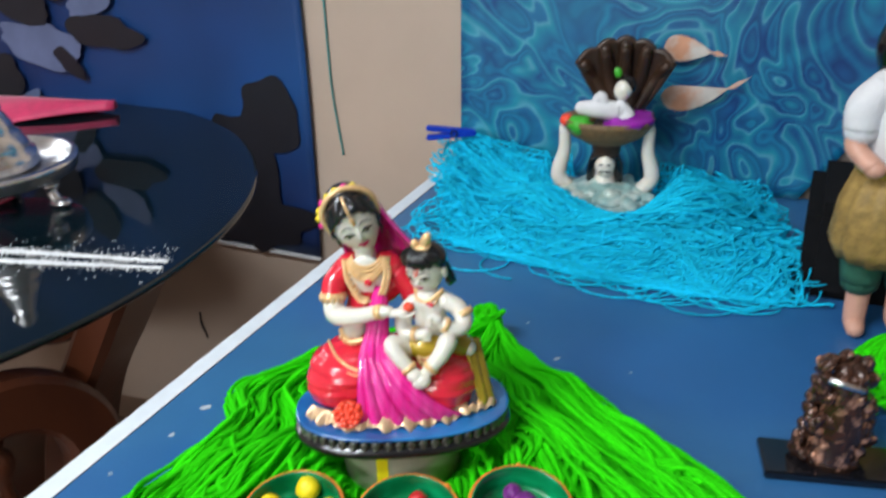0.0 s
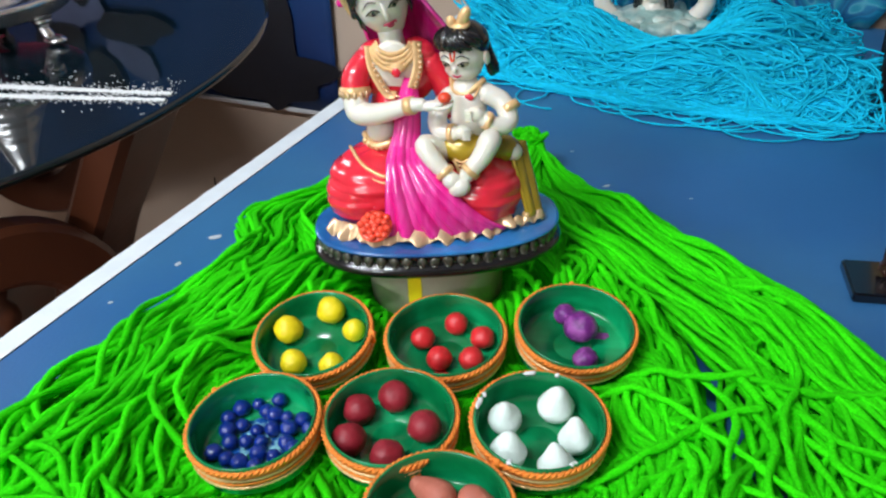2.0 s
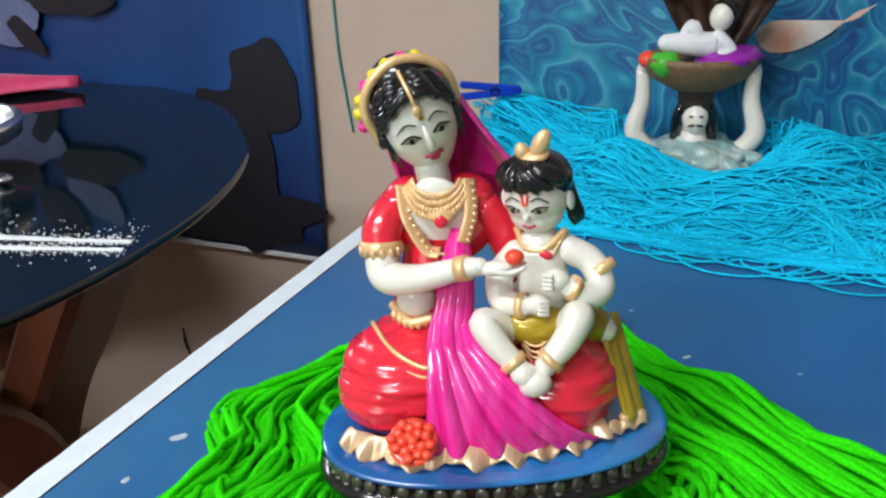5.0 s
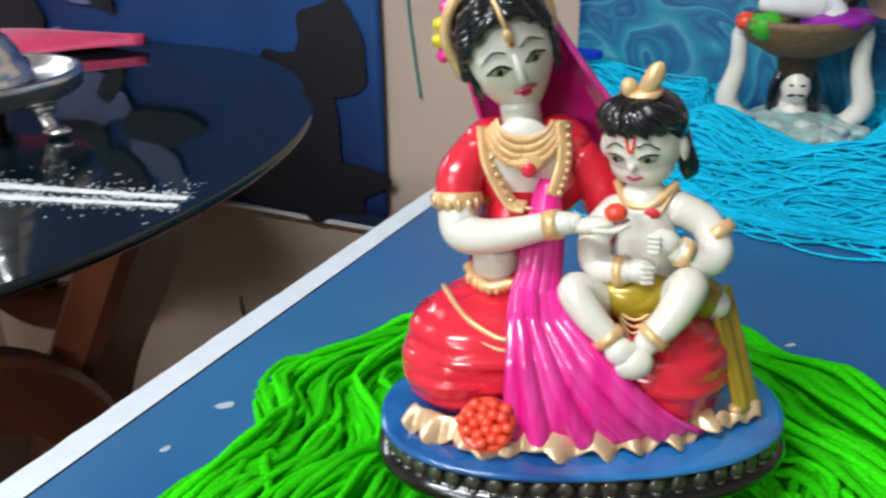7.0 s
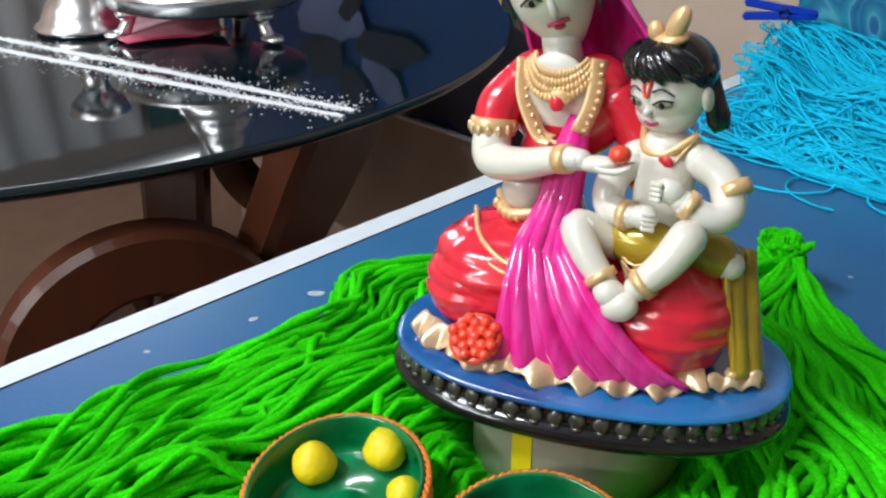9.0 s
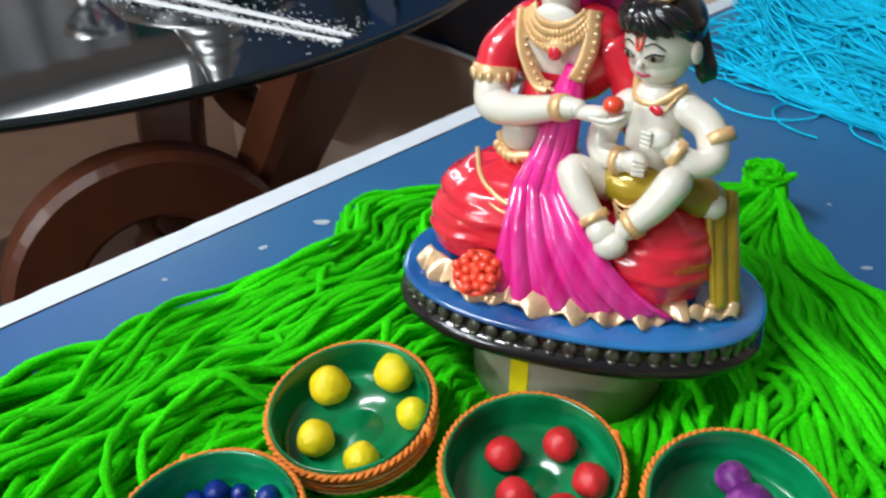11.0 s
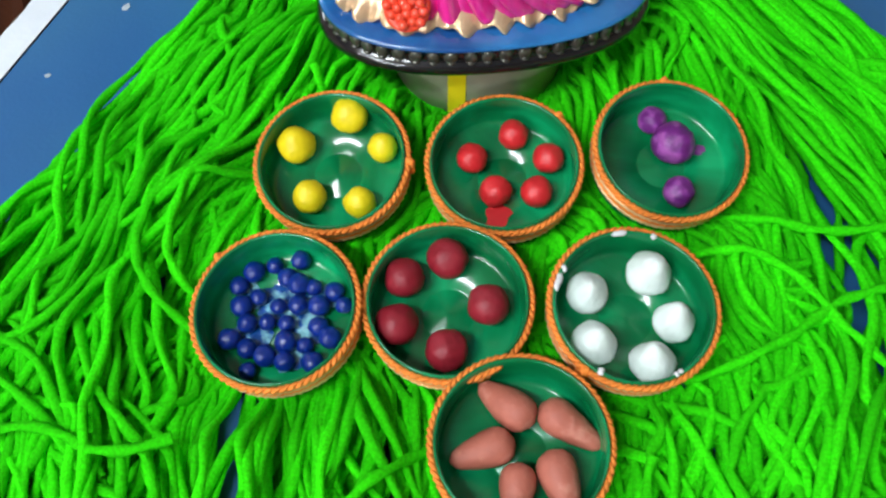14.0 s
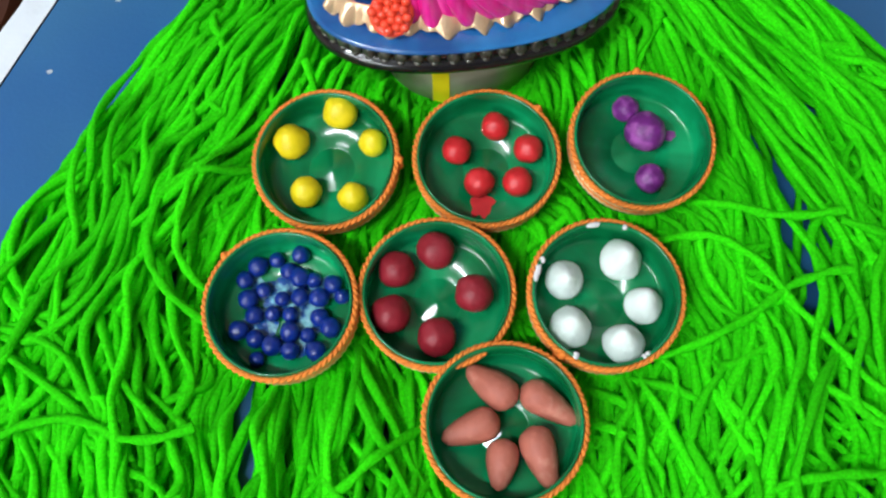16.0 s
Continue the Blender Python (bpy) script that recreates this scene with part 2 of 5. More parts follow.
M["marble"] = marbled("turquoise_marbled_print")
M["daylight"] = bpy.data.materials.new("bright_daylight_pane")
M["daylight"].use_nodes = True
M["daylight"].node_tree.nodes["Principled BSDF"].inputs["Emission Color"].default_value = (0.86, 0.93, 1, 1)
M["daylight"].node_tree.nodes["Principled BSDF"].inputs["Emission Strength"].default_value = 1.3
M["koi"] = mat("orange_white_print", (0.62, 0.30, 0.18), 0.5, second=(0.60, 0.55, 0.50), big=25, mix=(0.42, 0.6))
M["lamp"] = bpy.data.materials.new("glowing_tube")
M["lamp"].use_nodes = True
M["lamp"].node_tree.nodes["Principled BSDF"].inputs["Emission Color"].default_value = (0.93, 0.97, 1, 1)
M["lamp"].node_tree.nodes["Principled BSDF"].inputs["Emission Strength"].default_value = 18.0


# ---- mesh helpers ----
def globe_points(u, v):
    """Points of a unit ball: the top, v - 1 rings of u, the bottom."""
    out = [(0, 0, 1)]
    for i in range(1, v):
        a = math.pi * i / v
        out += [(math.sin(a) * math.cos(2 * math.pi * k / u), math.sin(a) * math.sin(2 * math.pi * k / u), math.cos(a)) for k in range(u)]
    return out + [(0, 0, -1)]


class Shape:
    """One mesh with several paints."""

    def __init__(self):
        self.bm, self.mats = bmesh.new(), []

    def slot(self, key):
        if key not in self.mats:
            self.mats.append(key)
        return self.mats.index(key)

    def paint(self, faces, key, smooth=True):
        i = self.slot(key)
        for f in faces:
            f.material_index, f.smooth = i, smooth

    def box(self, key, c, s, rot=(0, 0, 0), bevel=0.0):
        n0 = set(self.bm.faces)
        r = bmesh.ops.create_cube(self.bm, size=1.0, matrix=pose(*c, *rot) @ Matrix.Diagonal((*s, 1)))
        if bevel:
            es = {e for v in r["verts"] for e in v.link_edges}
            bmesh.ops.bevel(self.bm, geom=list(es), offset=bevel, segments=2, affect="EDGES")
        self.paint([f for f in self.bm.faces if f not in n0], key, False)

    def ell(self, key, c, r, rot=(0, 0, 0), u=16, v=10, lump=0.0, freq=120.0, seed=0.0, taper=None):
        mt = pose(*c, *rot) @ Matrix.Diagonal((*r, 1))
        vs = []
        for w in globe_points(u, v):
            w = Vector(w)
            if taper:
                k = taper(w.z)
                w.x, w.y = w.x * k, w.y * k
            if lump:
                w *= 1 + lump * noise.noise(Vector((w.x * r[0], w.y * r[1], w.z * r[2])) * freq + Vector((seed, seed * 1.7, 0)))
            vs.append(self.bm.verts.new(mt @ w))
        self.paint(self.globe_faces(vs, u, v), key)

    def globe_faces(self, vs, u, v):
        """Faces over points in globe_points' order."""
        fs = []
        for k in range(u):
            q = (k + 1) % u
            fs.append(self.bm.faces.new((vs[0], vs[1 + k], vs[1 + q])))
            for i in range(v - 2):
                fs.append(self.bm.faces.new((vs[1 + i * u + k], vs[1 + (i + 1) * u + k], vs[1 + (i + 1) * u + q], vs[1 + i * u + q])))
            fs.append(self.bm.faces.new((vs[1 + (v - 2) * u + k], vs[-1], vs[1 + (v - 2) * u + q])))
        return fs

    def tube(self, key, pts, rad, sides=8, cap=True, flat=1.0):
        """A round limb along a smooth line; rad is one number or one for each point."""
        pts = [Vector(p) for p in pts]
        if not hasattr(rad, "__len__"):
            rad = [rad] * len(pts)
        rings = []
        up = Vector((0.13, 0.21, 0.97))
        for i, p in enumerate(pts):
            d = (pts[min(i + 1, len(pts) - 1)] - pts[max(i - 1, 0)]).normalized()
            a = d.cross(up)
            if a.length < 1e-4:
                a = d.cross(Vector((1, 0, 0)))
            a.normalize()
            b = a.cross(d)
            up = b
            rings.append([self.bm.verts.new(p + rad[i] * (math.cos(q) * a + flat * math.sin(q) * b)) for q in (2 * math.pi * k / sides for k in range(sides))])
        fs = []
        for r0, r1 in zip(rings, rings[1:]):
            for k in range(sides):
                fs.append(self.bm.faces.new((r0[k], r0[(k + 1) % sides], r1[(k + 1) % sides], r1[k])))
        if cap:
            fs.append(self.bm.faces.new(rings[0][::-1]))
            fs.append(self.bm.faces.new(rings[-1]))
        self.paint(fs, key)

    def limb(self, key, pts, rads, n=6, sides=10):
        """A limb with round ends through a few joints."""
        ps, rs = spline(pts, n), spline([(r, 0, 0) for r in rads], n)
        self.tube(key, ps, [max(r[0], 1e-5) for r in rs], sides)
        self.ell(key, pts[0], [rads[0]] * 3, u=10, v=8)
        self.ell(key, pts[-1], [rads[-1]] * 3, u=10, v=8)

    def lathe(self, key, prof, m=Matrix(), seg=32, sx=1.0, sy=1.0, ripple=None):
        """prof: (radius, z) from one end to the other."""
        rings = []
        for i, (r, z) in enumerate(prof):
            ring = []
            for k in range(seg):
                a = 2 * math.pi * k / seg
                q = r * (1 + (ripple(a, i / (len(prof) - 1)) if ripple else 0))
                ring.append(self.bm.verts.new(m @ Vector((q * sx * math.cos(a), q * sy * math.sin(a), z))))
            rings.append(ring)
        fs = []
        for r0, r1 in zip(rings, rings[1:]):
            for k in range(seg):
                fs.append(self.bm.faces.new((r0[k], r0[(k + 1) % seg], r1[(k + 1) % seg], r1[k])))
        if prof[0][0] > 1e-6:
            fs.append(self.bm.faces.new(rings[0][::-1]))
        if prof[-1][0] > 1e-6:
            fs.append(self.bm.faces.new(rings[-1]))
        self.paint(fs, key)

    def sheet(self, key, fn, nu, nv, thick=0.0):
        """A sheet from fn(s, t), s and t from 0 to 1, with a thickness downwards along its normal."""
        g = [[Vector(fn(i / nu, j / nv)) for j in range(nv + 1)] for i in range(nu + 1)]
        top = [[self.bm.verts.new(p) for p in row] for row in g]
        fs = [self.bm.faces.new((top[i][j], top[i + 1][j], top[i + 1][j + 1], top[i][j + 1])) for i in range(nu) for j in range(nv)]
        if thick:
            low = []
            for i in range(nu + 1):
                row = []
                for j in range(nv + 1):
                    a = g[min(i + 1, nu)][j] - g[max(i - 1, 0)][j]
                    b = g[i][min(j + 1, nv)] - g[i][max(j - 1, 0)]
                    row.append(self.bm.verts.new(g[i][j] - thick * a.cross(b).normalized()))
                low.append(row)
            fs += [self.bm.faces.new((low[i][j + 1], low[i + 1][j + 1], low[i + 1][j], low[i][j])) for i in range(nu) for j in range(nv)]
            for i in range(nu):
                fs.append(self.bm.faces.new((top[i + 1][0], top[i][0], low[i][0], low[i + 1][0])))
                fs.append(self.bm.faces.new((top[i][nv], top[i + 1][nv], low[i + 1][nv], low[i][nv])))
            for j in range(nv):
                fs.append(self.bm.faces.new((top[0][j], top[0][j + 1], low[0][j + 1], low[0][j])))
                fs.append(self.bm.faces.new((top[nu][j + 1], top[nu][j], low[nu][j], low[nu][j + 1])))
        self.paint(fs, key)

    def done(self, name):
        me = bpy.data.meshes.new(name)
        bmesh.ops.recalc_face_normals(self.bm, faces=self.bm.faces)
        self.bm.to_mesh(me)
        self.bm.free()
        for k in self.mats:
            me.materials.append(M[k])
        return me


def spline(pts, n=6):
    """Points along a smooth curve through pts."""
    pts = [Vector(p) for p in pts]
    e = [2 * pts[0] - pts[1]] + pts + [2 * pts[-1] - pts[-2]]
    out = []
    for i in range(1, len(e) - 2):
        a, b, c, d = e[i - 1:i + 3]
        for k in range(n):
            t = k / n
            out.append(0.5 * (2 * b + (c - a) * t + (2 * a - 5 * b + 4 * c - d) * t * t + (3 * b - a - 3 * c + d) * t ** 3))
    return out + [pts[-1]]


def thing(name, m, label, category, group="", kind=""):
    ob = new(name)
    ob.empty_display_size = 0.02
    ob.matrix_world = m
    return tagged(ob, label, category, group, kind)


def part(name, shape, parent, label=""):
    ob = new(name, shape.done(name))
    ob.parent = parent
    return tagged(ob, label)


def solid(name, shape, m, label, category, group="", kind=""):
    ob = new(name, shape.done(name))
    ob.matrix_world = m
    return tagged(ob, label, category, group, kind)


# ---- room ----
def slab(name, key, c, s, label, category):
    sh = Shape()
    sh.box(key, c, s)
    return solid(name, sh, ROOM, label, category, kind="structure")


U0, U1, V0, V1, UA = -2.9, 2.3, -2.6, 2.9, -1.76
slab("floor", "floor", ((U0 + U1) / 2, (V0 + V1) / 2, -0.05), (U1 - U0 + 0.3, V1 - V0 + 0.3, 0.1), "dark brown tiled floor in shade", "floor")
slab("ceiling", "ceil", ((U0 + U1) / 2, (V0 + V1) / 2, CEIL + 0.05), (U1 - U0 + 0.3, V1 - V0 + 0.3, 0.1), "plain white painted ceiling", "ceiling")
slab("wall_north", "wall", ((UA + U1) / 2, WALL + 0.075, CEIL / 2), (U1 - UA, 0.15, CEIL), "beige painted wall, slightly uneven", "wall")
slab("wall_alcove_side", "wall", (UA + 0.075, (WALL + 0.15 + V1) / 2, CEIL / 2), (0.15, V1 - WALL - 0.15, CEIL), "beige painted wall of an alcove", "wall")
slab("wall_alcove_end", "wall", ((U0 + UA) / 2, V1 + 0.075, CEIL / 2), (UA - U0, 0.15, CEIL), "beige painted wall at an alcove's end", "wall")
slab("wall_south", "wall", ((U0 + U1) / 2, V0 - 0.075, CEIL / 2), (U1 - U0, 0.15, CEIL), "beige painted wall", "wall")
slab("wall_west", "wall", (U0 - 0.075, (V0 + V1) / 2, CEIL / 2), (0.15, V1 - V0, CEIL), "beige painted wall", "wall")
slab("wall_east", "wall", (U1 + 0.075, (V0 + WALL) / 2, CEIL / 2), (0.15, WALL - V0, CEIL), "beige painted wall", "wall")



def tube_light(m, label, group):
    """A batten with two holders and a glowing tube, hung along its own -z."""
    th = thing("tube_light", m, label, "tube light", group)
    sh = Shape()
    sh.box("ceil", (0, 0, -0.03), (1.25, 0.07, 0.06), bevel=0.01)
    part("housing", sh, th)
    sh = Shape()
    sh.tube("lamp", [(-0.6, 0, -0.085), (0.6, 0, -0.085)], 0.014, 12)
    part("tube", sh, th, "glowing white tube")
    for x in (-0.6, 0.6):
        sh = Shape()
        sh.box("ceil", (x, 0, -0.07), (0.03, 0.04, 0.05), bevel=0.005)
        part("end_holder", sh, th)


for lu, lv, lw in LAMPS:
    tube_light(ROOM @ pose(lu, lv, CEIL), "white ceiling tube light, switched on", "tube lights")
# body for the added front fill; no fitting is known on this wall
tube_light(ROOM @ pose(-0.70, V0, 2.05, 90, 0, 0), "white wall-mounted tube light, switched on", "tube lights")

# ---- the blue table ----
table = thing("table", ROOM, "blue table tennis table with worn white painted edge line", "table")
sh = Shape()
sh.box("table", ((UL + UR) / 2 + 0.010, (VF + VB) / 2, T - 0.0125), (UR - UL - 0.020, VB - VF, 0.025), bevel=0.001)
part("table_top", sh, table)


def edge_strip(u_in, sign, seed):
    """White band along a long side, its outer edge chipped and uneven."""
    sh = Shape()
    n = 420
    rows = []
    for i in range(n + 1):
        v = VF + (VB - VF) * i / n
        k = noise.noise(Vector((v * 9, seed, 0))) * 0.0016 + noise.noise(Vector((v * 60, seed, 3))) * 0.0009
        uo = u_in + sign * (0.0205 + k)
        rows.append([sh.bm.verts.new(p) for p in ((u_in, v, T + 0.0006), (uo - sign * 0.001, v, T + 0.0006), (uo, v, T - 0.0012), (uo - sign * 0.002, v, T - 0.024), (u_in, v, T - 0.024))])
    fs = []
    keys = []
    for r0, r1 in zip(rows, rows[1:]):
        for j in range(4):
            fs.append(sh.bm.faces.new((r0[j], r0[j + 1], r1[j + 1], r1[j])))
            keys.append("line" if j < 2 else "ply")
    for f, k in zip(fs, keys):
        sh.paint([f], k, False)
    return sh


part("edge_line", edge_strip(UL + 0.020, -1, 1.0), table, "white painted edge line, chipped along its rim")
part("edge_line", edge_strip(UR - 0.020, 1, 7.0), table, "white painted edge line, chipped along its rim")
for u, v in ((UL + 0.18, VF + 0.3), (UR - 0.18, VF + 0.3), (UL + 0.18, VB - 0.3), (UR - 0.18, VB - 0.3)):
    sh = Shape()
    sh.box("steel", (u, v, (T - 0.09) / 2), (0.04, 0.04, T - 0.09), bevel=0.004)
    part("leg", sh, table)
for v in (VF + 0.3, VB - 0.3):
    sh = Shape()
    sh.box("steel", ((UL + UR) / 2, v, T - 0.06), (UR - UL - 0.3, 0.03, 0.06), bevel=0.003)
    part("apron", sh, table)


def scuff(x, y, sx, sy, turn, seed):
    """A small flake where the paint has come off."""
    sh = Shape()
    n = 18
    ring = []
    for k in range(n):
        a = 2 * math.pi * k / n
        r = 1 + 0.45 * noise.noise(Vector((math.cos(a) * 2, math.sin(a) * 2, seed)))
        ring.append(sh.bm.verts.new((x + r * (sx * math.cos(a) * math.cos(turn) - sy * math.sin(a) * math.sin(turn)), y + r * (sx * math.cos(a) * math.sin(turn) + sy * math.sin(a) * math.cos(turn)), T + 0.0005)))
    sh.paint([sh.bm.faces.new(ring)], "chip", False)
    ob = part("scuff", sh, table, "pale flake where paint has worn off")
    ob.matrix_parent_inverse = ROOM.inverted()


for q in ((-0.190, 0.752, 0.0055, 0.0032, 0.4, 1.0), (-0.205, 0.71, 0.003, 0.002, 1.2, 2.0), (-0.13, 0.84, 0.003, 0.0015, 0.2, 3.0), (0.13, 0.86, 0.004, 0.0018, 0.6, 4.0),
          (0.10, 0.93, 0.0016, 0.0014, 0.1, 5.0), (-0.235, 0.655, 0.002, 0.0015, 0.1, 6.0), (0.20, 0.84, 0.002, 0.001, 0.1, 8.0)):
    scuff(*q)

# ---- wall hangings ----
poster = thing("dark_poster", ROOM @ pose(0, WALL - 0.003, 0), "dark blue underwater print hung on the beige wall", "poster")
sh = Shape()
PU0, PU1, PZ0, PZ1 = -1.72, -0.741, 0.526, 2.35
sh.sheet("poster", lambda s, t: (PU0 + (PU1 - PU0) * s + (0.006 * math.sin(t * 9) if s > 0.98 else 0), -0.006 - 0.004 * math.sin(s * 7 + t * 5), PZ0 + (PZ1 - PZ0) * t), 60, 40, 0.002)
part("print", sh, poster)


def blob(sh, key, u, z, ru, rz, turn, seed, y=-0.0135, n=40, rough=0.35):
    """A flat printed patch with an uneven outline."""
    ring = []
    for k in range(n):
        a = 2 * math.pi * k / n
        r = 1 + rough * noise.noise(Vector((math.cos(a) * 1.6, math.sin(a) * 1.6, seed)))
        x0, z0 = r * ru * math.cos(a), r * rz * math.sin(a)
        ring.append(sh.bm.verts.new((u + x0 * math.cos(turn) - z0 * math.sin(turn), y - 0.0004 * seed, z + x0 * math.sin(turn) + z0 * math.cos(turn))))
    sh.paint([sh.bm.faces.new(ring)], key, False)


for name, key, q in (("rock_patch", "posterdark", (-0.815, 0.795, 0.062, 0.070, 0.3, 1.0)), ("rock_patch", "posterdark", (-0.885, 0.665, 0.080, 0.135, 0.1, 1.4)),
                     ("rock_patch", "posterdark", (-0.900, 0.590, 0.155, 0.055, 0.0, 2.0)), ("rock_patch", "posterdark", (-1.14, 0.590, 0.20, 0.050, 0.05, 2.3)),
                     ("pale_patch", "posterlight", (-1.335, 0.895, 0.105, 0.042, -0.1, 3.0)), ("pale_patch", "posterlight", (-1.19, 0.985, 0.070, 0.030, 0.5, 3.3)),
                     ("leaf_patch", "posterdark", (-1.178, 0.926, 0.088, 0.034, -0.06, 4.0)), ("leaf_patch", "posterdark", (-1.270, 0.862, 0.045, 0.018, -0.7, 5.0)),
                     ("leaf_patch", "posterdark", (-1.368, 0.975, 0.085, 0.038, -0.4, 6.0)), ("leaf_patch", "posterdark", (-1.27, 1.03, 0.06, 0.04, 0.6, 6.5)),
                     ("leaf_patch", "posterdark", (-1.50, 0.80, 0.10, 0.06, 0.4, 7.0)), ("pale_patch", "posterlight", (-1.46, 0.74, 0.10, 0.03, 0.5, 2.5))):
    sh = Shape()
    blob(sh, key, *q)
    part(name, sh, poster)

sh = Shape()
sh.box("white", ((PU0 + PU1) / 2, -0.006, PZ0 - 0.002), (PU1 - PU0, 0.010, 0.007), bevel=0.001)
part("hem", sh, poster, "pale bottom hem")
sh = Shape()
sh.tube("steel", spline([(-1.058, WALL - 0.004, 0.345), (-1.056, WALL - 0.006, 0.318), (-1.046, WALL - 0.005, 0.285)], 5), [0.0016] * 4 + [0.0025] * 4 + [0.0016] * 3, 6)
solid("wall_hook", sh, ROOM, "thin dark hook fixed low on the beige wall", "hook")

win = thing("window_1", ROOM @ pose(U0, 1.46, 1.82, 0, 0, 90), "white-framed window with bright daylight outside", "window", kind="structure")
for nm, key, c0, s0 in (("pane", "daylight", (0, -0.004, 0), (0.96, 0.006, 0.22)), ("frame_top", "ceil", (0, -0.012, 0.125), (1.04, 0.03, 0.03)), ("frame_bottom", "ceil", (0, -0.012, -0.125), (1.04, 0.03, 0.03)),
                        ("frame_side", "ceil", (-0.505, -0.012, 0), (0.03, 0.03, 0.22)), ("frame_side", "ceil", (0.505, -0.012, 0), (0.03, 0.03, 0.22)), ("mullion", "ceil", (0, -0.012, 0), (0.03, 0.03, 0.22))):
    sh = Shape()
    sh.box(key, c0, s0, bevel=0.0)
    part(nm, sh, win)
sh = Shape()
sh.sheet("white", lambda s, t: (U0 + 0.03 + 0.012 * math.sin(s * 40), 1.72 - 0.95 * s, 0.70 + 0.88 * t), 80, 4, 0.002)
solid("white_curtain", sh, ROOM, "white cloth hung in folds on the wall below the window", "curtain")
sh = Shape()
sh.sheet("dgreen", lambda s, t: (U0 + 0.03 + 0.010 * math.sin(s * 30), 2.55 - 0.80 * s, 0.70 + 0.88 * t), 60, 4, 0.002)
solid("teal_curtain", sh, ROOM, "dark teal cloth hung in folds below the window", "curtain")

sheetob = thing("marbled_sheet", ROOM @ pose(0, VB - 0.012, T), "turquoise marbled print sheet with koi, leaning on the wall", "backdrop sheet")
sh = Shape()
SU0 = -0.441
sh.sheet("marble", lambda s, t: (SU0 + (0.068 - SU0 + 0.34 * t) * s, 0.018 * t * (1 - s * 0.3) + 0.004 * math.sin(s * 9), 0.5 * t + 0.001), 40, 30, 0.0015)
part("print", sh, sheetob)


def koi(sh, u, z, length, bend, rise, y):
    """A flat printed fish, head first, its tail swept along a bow."""
    top, low = [], []
    for k in range(25):
        q = k / 24
        w = 0.0165 * (math.sin(math.pi * min(1.0, q * 1.35) ** 0.62) ** 0.75 if q < 0.74 else 0.0) + 0.0022 * min(1.0, q * 9) * (1.15 - q)
        w += 0.0035 * math.exp(-((q - 0.86) / 0.07) ** 2)
        x, h = u + length * q, z + rise * q + bend * q * q
        top.append(sh.bm.verts.new((x, y, h + w)))
        low.append(sh.bm.verts.new((x, y, h - w * 0.95)))
    sh.paint([sh.bm.faces.new((low[k], low[k + 1], top[k + 1], top[k])) for k in range(24)], "koi", False)


for u, z, length, bend, rise in ((-0.130, 0.136, 0.118, 0.052, -0.016), (-0.131, 0.204, 0.085, -0.010, 0.004)):
    sh = Shape()
    koi(sh, u, z, length, bend, rise, -0.0105)
    part("koi_print", sh, sheetob, "orange and white printed koi")

sh = Shape()
sh.tube("thread", spline([(-0.697, WALL - 0.004, 1.10), (-0.695, WALL - 0.004, 0.97), (-0.693, WALL - 0.004, 0.86), (-0.686, WALL - 0.004, 0.79), (-0.679, WALL - 0.004, 0.735)], 8), 0.0016, 6)
solid("thread", sh, ROOM, "sea green thread hanging on the beige wall", "thread")


# ---- wool ----
def strands(name, key, lines, rad, sides=6):
    """Many yarns joined into one mesh; each line is an (n, 3) array."""
    vs, fs, base = [], [], 0
    ang = np.arange(sides) * 2 * math.pi / sides
    for li, p in enumerate(lines):
        n = len(p)
        d = np.gradient(p, axis=0)
        d /= np.linalg.norm(d, axis=1)[:, None] + 1e-9
        a = np.cross(d, (0.05, 0.03, 1.0))
        a /= np.linalg.norm(a, axis=1)[:, None] + 1e-9
        b = np.cross(a, d)
        tw = np.linspace(0, 0.6 * n, n)[:, None]
        k = rad * (1 + 0.26 * np.cos(2 * (ang[None] - tw)))
        ring = p[:, None] + k[..., None] * (np.cos(ang)[None, :, None] * a[:, None] + np.sin(ang)[None, :, None] * b[:, None])
        vs.append(ring.reshape(-1, 3))
        i = np.arange(n - 1)[:, None] * sides + np.arange(sides)[None]
        j = np.arange(n - 1)[:, None] * sides + (np.arange(sides)[None] + 1) % sides
        fs.append(np.stack((i, j, j + sides, i + sides), -1).reshape(-1, 4) + base)
        base += n * sides
    vs, fs = np.concatenate(vs), np.concatenate(fs)
    me = bpy.data.meshes.new(name)
    me.vertices.add(len(vs))
    me.vertices.foreach_set("co", vs.ravel())
    me.loops.add(fs.size)
    me.loops.foreach_set("vertex_index", fs.ravel())
    me.polygons.add(len(fs))
    me.polygons.foreach_set("loop_start", np.arange(len(fs)) * 4)
    me.update(calc_edges=True)
    me.validate()
    me.polygons.foreach_set("use_smooth", np.ones(len(me.polygons), bool))
    me.materials.append(M[key])
    return me


LIDS = [("yellow", -0.060, 0.592, 10, -3), ("red", 0.022, 0.597, 7, 0), ("purple", 0.101, 0.612, 9, 4), ("blue", -0.073, 0.511, 5, -4),
        ("maroon", 0.001, 0.521, 5, 0), ("white", 0.082, 0.525, 5, 2), ("brown", 0.036, 0.459, 2, 0)]
LID_R, LID_Z = 0.0359, T + 0.0105
TIN = (0.003, 0.690)
YS = [0.30, 0.36, 0.45, 0.52, 0.556, 0.60, 0.656, 0.69, 0.717, 0.742, 0.760, 0.785, 0.815, 0.850, 0.885]
XL = [-0.164, -0.194, -0.218, -0.220, -0.215, -0.194, -0.164, -0.142, -0.140, -0.160, -0.152, -0.134, -0.106, -0.014, 0.060]
